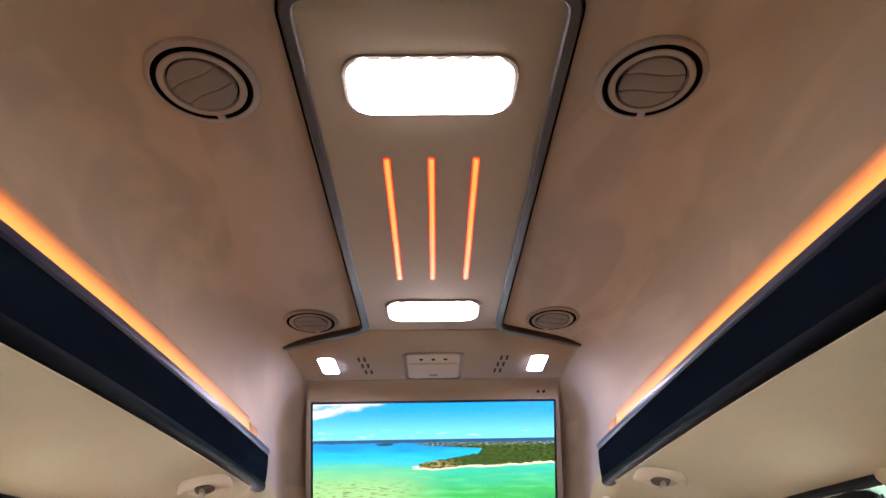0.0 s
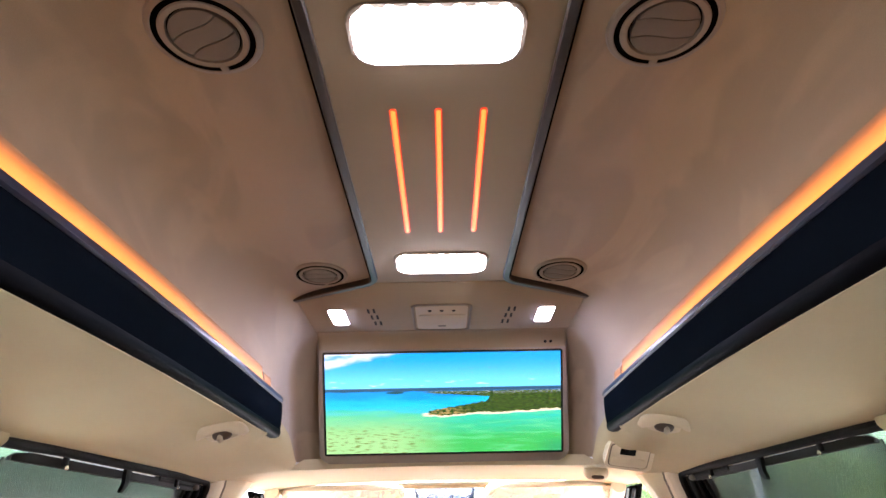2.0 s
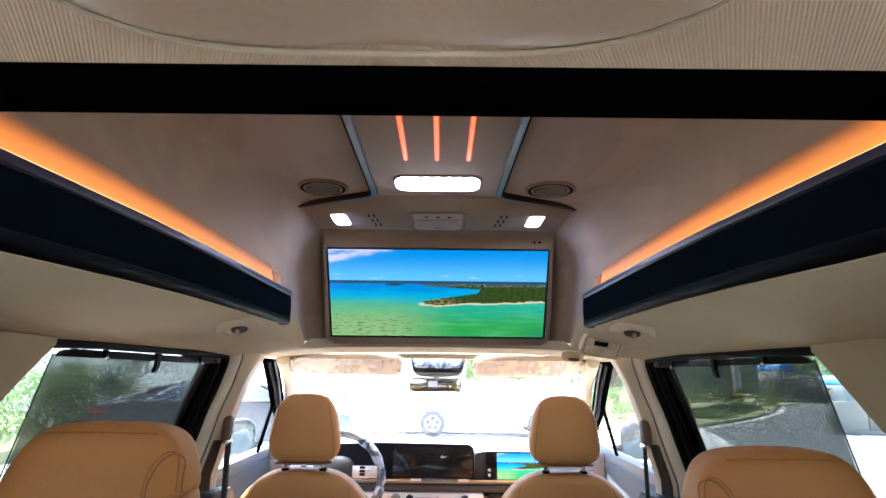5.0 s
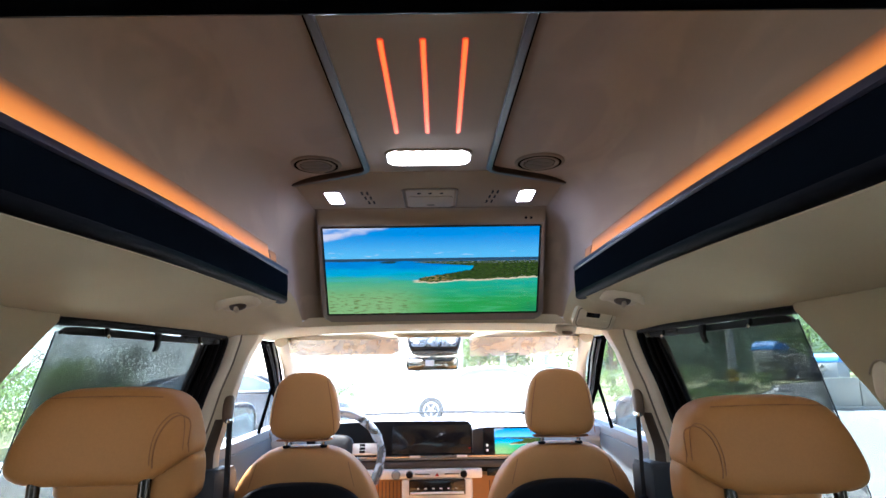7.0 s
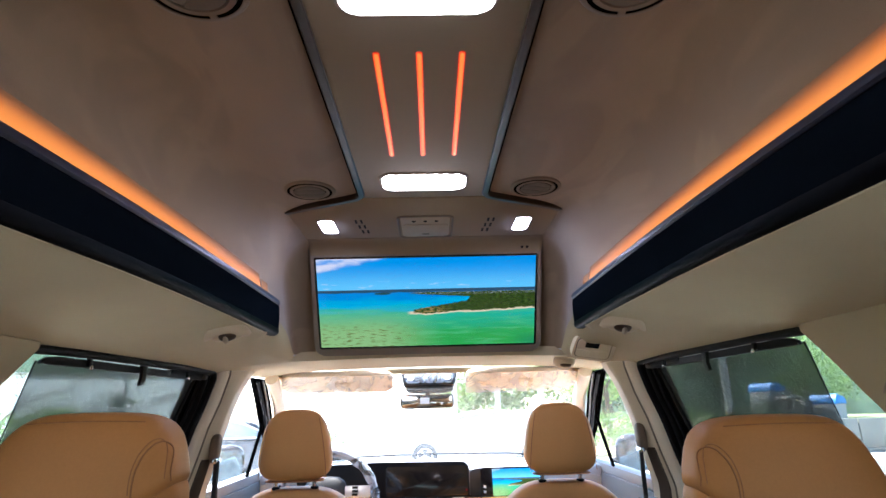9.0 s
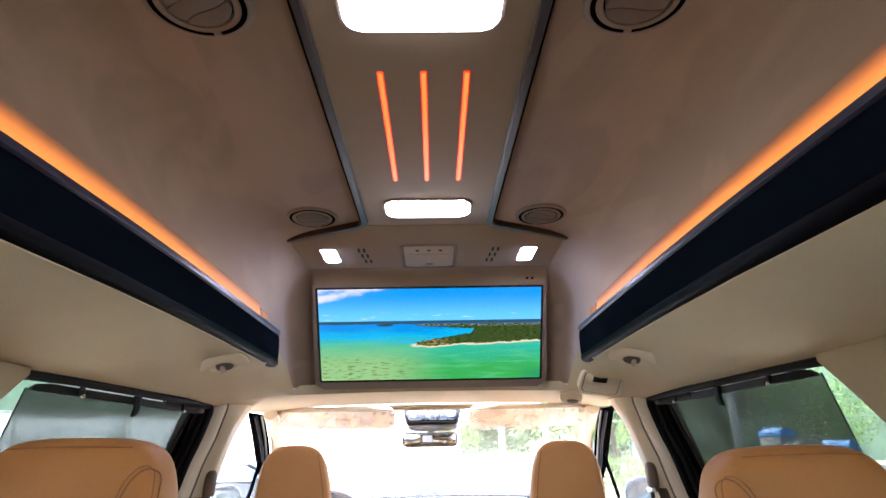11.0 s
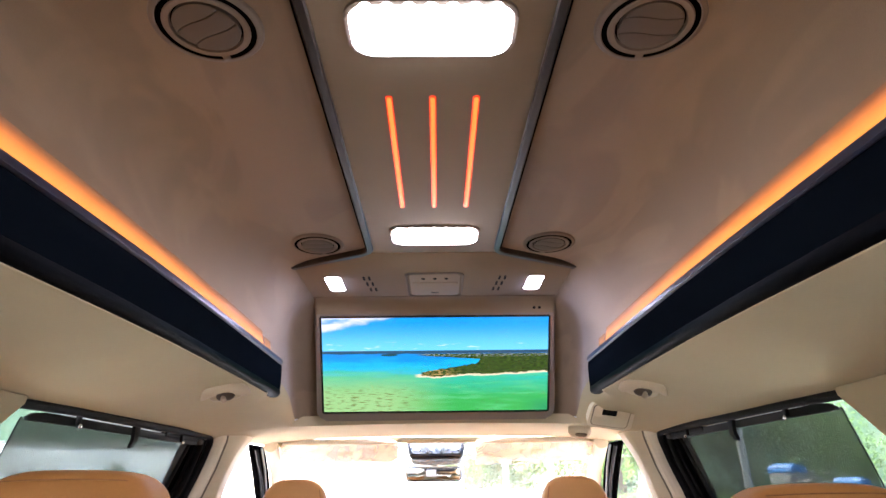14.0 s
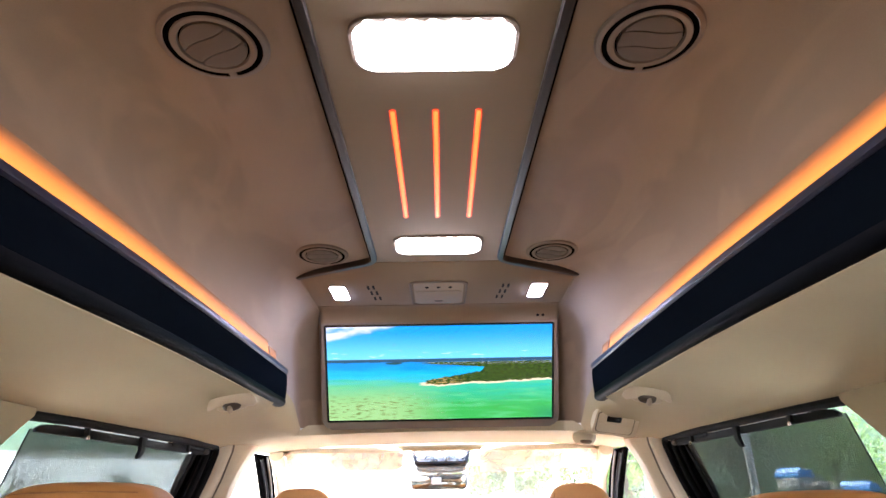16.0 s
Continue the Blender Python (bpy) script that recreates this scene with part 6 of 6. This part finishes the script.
def bare_tree(x, y, height, seed):
    """A leafless tree: every limb forks into thinner ones."""
    rng = random.Random(seed)
    t = thing("tree", pose(x, y, GROUND + 0.08), "bare tree with thin spreading branches on the bank", "tree", "bare trees")
    bms = []

    def limb(p, d, length, r, depth):
        q = p + d * length * 0.5 + Vector((rng.uniform(-0.1, 0.1), rng.uniform(-0.1, 0.1), 0.0)) * length
        e = q + (d + Vector((0, 0, -0.12))).normalized() * length * 0.5
        bms.append(tube([p, q, e], [r, r * 0.8, r * 0.55], 6))
        if depth:
            for _ in range(3):
                n = (d + Vector((rng.uniform(-0.9, 0.9), rng.uniform(-0.9, 0.9), rng.uniform(-0.35, 0.5)))).normalized()
                limb(q.lerp(e, rng.random()), n, length * rng.uniform(0.55, 0.8), r * 0.55, depth - 1)
    for k in range(4):
        a = k * 1.57 + rng.uniform(-0.4, 0.4)
        limb(Vector((0, 0, 0.5)), Vector((math.cos(a) * 0.9, math.sin(a) * 0.9, 0.8)).normalized(), height * 0.5, 0.014, 3)
    bms.append(tube([(0, 0, 0), (0.03, 0.02, 0.6)], [0.14, 0.10], 8))
    part("trunk", join(*bms), BARK, t)


for x, y, h, seed in ((-9.4, 12.0, 4.2, 3), (-9.6, 16.4, 4.6, 5)):
    bare_tree(x, y, h, seed)


def bush(name, x, y, size, seed, dark, label):
    rng = random.Random(seed)
    b = part(name, leaves(int(3400 * size[0] * size[1]), 0.066, size, rng, 0.8, 24), LEAF_DARK if dark else LEAF, m=pose(x, y, GROUND + size[2] * 0.75), recalc=False)
    return tagged(b, label, "bush", "bushes")


for i, (x, y, sx, sy, sz, d) in enumerate(((-8.6, 6.4, 1.1, 1.9, 1.05, 0), (-8.9, 10.0, 1.3, 1.6, 1.65, 0), (-9.4, 13.4, 1.5, 1.8, 1.30, 0), (-8.3, 14.6, 1.3, 1.3, 1.30, 1), (-8.4, 3.2, 1.1, 1.5, 0.9, 0), (-8.8, 17.0, 1.3, 1.5, 0.9, 0),
                                           (10.4, 23.2, 1.3, 0.9, 0.30, 0), (13.0, 27.0, 1.4, 1.1, 0.32, 1), (14.8, 30.2, 1.0, 0.9, 0.30, 0), (18.9, 34.2, 0.9, 0.8, 0.62, 0), (16.2, 38.8, 1.8, 1.0, 0.85, 0), (18.6, 39.4, 1.5, 1.0, 0.75, 1),
                                           (22.9, 41.4, 1.5, 0.8, 1.05, 1), (6.2, 21.5, 1.6, 1.1, 0.8, 0), (12.9, 19.3, 0.7, 0.6, 0.45, 1), (3.0, 24.0, 1.6, 1.2, 0.9, 0), (-3.6, 22.0, 1.0, 0.8, 0.8, 0))):
    bush("bush", x, y, (sx, sy, sz), 70 + i, d, "leafy green bush on the verge")


def car(x, y, turn, paint, label):
    """A parked saloon, its length along local y with the tail at low y."""
    c = thing("parked_car", pose(x, y, GROUND, 0, 0, turn), label, "car", "parked cars")
    prof = [(-2.30, 0.42), (-2.38, 0.60), (-2.36, 0.92), (-2.24, 1.02), (-1.75, 1.06), (1.05, 0.98), (1.75, 0.90), (2.25, 0.76), (2.36, 0.58), (2.32, 0.30), (-2.2, 0.26)]
    body = prism(prof, -0.90, 0.90, "x", 0.07, 3)
    part("body", body, paint, c)
    roof_line = [(-2.18, 1.03), (-1.30, 1.30), (-0.65, 1.425), (0.0, 1.44), (0.45, 1.37), (1.30, 0.98)]
    cabin = prism(roof_line, -0.78, 0.78, "x", 0.06, 3)
    for v in cabin.verts:
        v.co.x *= 1 - 0.28 * max(0, v.co.z - 1.0) / 0.44
    part("roof", cabin, paint, c)
    for s in (-1, 1):
        win = prism([(-1.42, 1.07), (-1.02, 1.29), (-0.55, 1.375), (0.0, 1.38), (0.38, 1.32), (0.98, 1.05)], 0, 0.02, "x", 0.004)
        for v in win.verts:
            v.co.x = s * (0.79 * (1 - 0.28 * max(0, v.co.z - 1.0) / 0.44) + v.co.x - 0.006)
        w = part("side_window", win, CAR_GLASS, c)
        part("chrome_line", tube([(s * (0.80 * (1 - 0.28 * max(0, z - 1.0) / 0.44) + 0.012), yy, z) for yy, z in ((-1.45, 1.065), (-1.03, 1.30), (-0.56, 1.388), (0.0, 1.393), (0.39, 1.33), (1.02, 1.05), (-1.45, 1.065))], 0.020, 6), SILVER, w, "bright window moulding")
        part("tail_lamp", cushion(0.40, 0.40, 0.13, 4, 7), TAIL_RED, c, "red tail lamp", m=pose(s * 0.72, -2.19, 0.88))
        part("headlamp", cushion(0.36, 0.20, 0.14, 4, 7), CHROME, c, m=pose(s * 0.66, 2.18, 0.70))
        part("door_mirror", cushion(0.18, 0.10, 0.12, 3, 5), paint, c, m=pose(s * 0.98, 0.75, 1.05))
        for yy in (-1.40, 1.42):
            wh = part("wheel", lathe([(0.20, -0.10), (0.31, -0.10), (0.335, -0.07), (0.335, 0.07), (0.31, 0.10), (0.20, 0.10)], 28, True), TYRE, c, m=pose(s * 0.82, yy, 0.335, 0, 90, 0))
            part("rim", lathe([(0.0, 0.108), (0.05, 0.11), (0.06, 0.095), (0.17, 0.098), (0.205, 0.108), (0.21, 0.09)], 20), SILVER, wh, m=pose(0, 0, 0, 0, 0 if s > 0 else 180, 0))
            for k in range(5):
                part("spoke", box(0.16, 0.035, 0.02, (0.11, 0, 0), 0.005), SILVER, wh, m=pose(0, 0, s * 0.105, 0, 0, 72 * k))
    glass = prism([(-2.02, 1.085), (-1.32, 1.298), (-1.28, 1.285), (-1.98, 1.07)], -0.60, 0.60, "x")
    part("rear_window", glass, CAR_GLASS, c, m=pose(0, -0.02, 0.015))
    glass = prism([(0.52, 1.345), (1.22, 1.015), (1.20, 1.0), (0.50, 1.33)], -0.62, 0.62, "x")
    part("windscreen", glass, CAR_GLASS, c, m=pose(0, 0.03, 0.012))
    part("plate", box(0.5, 0.01, 0.11, (0, -2.385, 0.74), 0.002), BODY_PAINT, c, "plain pale plate")
    return c


car(-4.2, 12.0, -74, SEDAN_PAINT, "blue-grey saloon parked at a slant beside the bank")
car(1.2, 16.6, 90, BODY_PAINT, "white car parked across the view ahead")
car(3.8, 23.6, 98, BODY_PAINT, "white car parked on the far side ahead")

pole = thing("utility_pole", pose(15.9, 31.9, GROUND), "grey concrete utility pole with yellow and black warning stripes", "pole")
part("shaft", tube([(0, 0, 0), (0, 0, 9.5)], [0.22, 0.15], 16), POLE_GREY, pole)
part("band", lathe([(0.227, 0.02), (0.223, 1.02)], 20), YELLOW, pole, "yellow warning band")
for k in range(4):
    bm = sheet(lambda u, v: (0.230 * math.cos(2 * math.pi * u), 0.230 * math.sin(2 * math.pi * u), 0.03 + 0.25 * k + 0.12 * v + 0.16 * abs(2 * u - 1)), 20, 2)
    part("stripe", bm, BLACK, pole, "black stripe")
for z in (7.6, 8.4):
    part("crossarm", box(1.8, 0.09, 0.09, (0, 0, z), 0.01), POLE_GREY, pole)

for x, y, turn, w, h in ((24.5, 43.4, 25, 0.92, 0.0), (27.6, 41.5, 30, 0.78, -0.95)):
    shed = thing("shed", pose(x, y, GROUND, 0, 0, turn), "low pale shed under a blue tarpaulin", "shed", "sheds")
    part("wall", box(1.9 * w, 1.6, 2.22 + h, (0, 0, (2.22 + h) / 2), 0.02), POLE_GREY, shed)
    line = [(-1.0, 2.2), (-0.80, 2.62), (-0.42, 2.90), (0.05, 2.72), (0.5, 2.76), (0.86, 2.50), (1.04, 2.18), (0.6, 2.25), (0, 2.27), (-0.6, 2.23)]
    part("tarpaulin", prism(round_path([(a * w, c + h) for a, c in line], 0.15, 4, True), -0.9, 0.9, "y", 0.05), TARP, shed, "blue tarpaulin cover")
rng = random.Random(5)
rubble = bmesh.new()
for k in range(190):
    turn = Euler((rng.uniform(-0.9, 0.9), rng.uniform(-0.9, 0.9), rng.uniform(0, 3.1))).to_matrix().to_4x4()
    b = box(rng.uniform(0.15, 0.9), rng.uniform(0.10, 0.35), rng.uniform(0.06, 0.28), (25.4 + rng.gauss(0, 0.75), 41.8 + rng.gauss(0, 0.5), GROUND + 0.15 + abs(rng.gauss(0, 0.75))), 0, turn=turn)
    me = bpy.data.meshes.new("tmp")
    b.to_mesh(me)
    b.free()
    rubble.from_mesh(me)
    bpy.data.meshes.remove(me)
tagged(part("rubble", rubble, BLOCK), "heap of grey-brown rubble and planks beside the shed", "rubble", kind="stuff")

# grey block wall to the right of the lane
rng = random.Random(8)
wall = thing("block_wall", pose(16.0, 17.2, GROUND, 0, 0, -6), "weathered grey panel wall along the lane", "wall")
part("footing", box(9.0, 0.30, 0.12, (0, 0, 0.06), 0.02), BLOCK, wall)
pm = None
for k in range(9):
    m = pose(-4.0 + k * 1.0, rng.uniform(-0.01, 0.01), 0.12)
    if pm is None:
        ob = part("panel", box(0.96, 0.14, 0.82, (0, 0, 0.41), 0.012), BLOCK, wall, m=m)
        pm = ob.data
    else:
        ob = new("panel", pm)
        ob.parent, ob.matrix_basis = wall, m
pale = thing("greenhouse", pose(-14.2, 21.6, GROUND, 0, 0, 33), "long greenhouse side in pale ribbed plastic sheet beyond the bushes", "greenhouse")
part("gutter", box(14.0, 0.16, 0.08, (-0.5, 0, 3.12), 0.02), POLE_GREY, pale)
pm = None
for k in range(14):
    m = pose(-7.0 + k * 1.0, 0, 0)
    if pm is None:
        ob = part("panel", sheet(lambda u, v: (-0.5 + u, -0.03 * abs(math.sin(5 * math.pi * u)), 3.08 * v), 40, 2), PALE_WALL, pale, m=m)
        pm = ob.data
    else:
        ob = new("panel", pm)
        ob.parent, ob.matrix_basis = pale, m
for k in range(5):
    part("post", tube([(-7.4 + 3.4 * k, 0.1, 0), (-7.4 + 3.4 * k, 0.1, 3.1)], 0.03, 8), POLE_GREY, pale)
fence = thing("rail_fence", pose(10, 27.5, GROUND), "pale post and rail fence in front of the trees", "fence")
pm = None
for k in range(6):
    m = pose(-11 + 2 * k, 0, 0)
    if pm is None:
        ob = part("post", box(0.24, 0.20, 2.9, (0, 0, 1.45), 0.02), POLE_GREY, fence, m=m)
        pm = ob.data
    else:
        ob = new("post", pm)
        ob.parent, ob.matrix_basis = fence, m
for z in (0.9, 2.75):
    part("rail", box(10.4, 0.06, 0.1, (-6, 0, z), 0.01), POLE_GREY, fence)


def hillside(name, a0, a1, low, rise, material, seed, label):
    """A far wooded slope seen over the ground, from one bearing to another."""
    rng = random.Random(seed)
    bm = bmesh.new()
    rows = []
    n = int(abs(a1 - a0) * 2)
    for k in range(n + 1):
        a = radians(a0 + (a1 - a0) * k / n)
        h = (low + rise * abs(math.sin(a))) * (1 + 0.35 * noise.noise(Vector((k * 0.11, seed, 0)))) + 1.4 * noise.noise(Vector((k * 0.5, 3, seed)))
        ring = [bm.verts.new((75 * math.sin(a), 75 * math.cos(a), GROUND - 0.5))]
        for q in range(1, 6):
            r = 75 + 1.5 * q + 1.2 * noise.noise(Vector((k * 0.45, q * 1.7, seed)))
            ring.append(bm.verts.new((r * math.sin(a), r * math.cos(a), GROUND + h * q / 5)))
        rows.append(ring)
    for a, c in zip(rows, rows[1:]):
        for k in range(5):
            bm.faces.new((a[k], a[k + 1], c[k + 1], c[k]))
    structure(name, bm, material, label, "backdrop", smooth=70)


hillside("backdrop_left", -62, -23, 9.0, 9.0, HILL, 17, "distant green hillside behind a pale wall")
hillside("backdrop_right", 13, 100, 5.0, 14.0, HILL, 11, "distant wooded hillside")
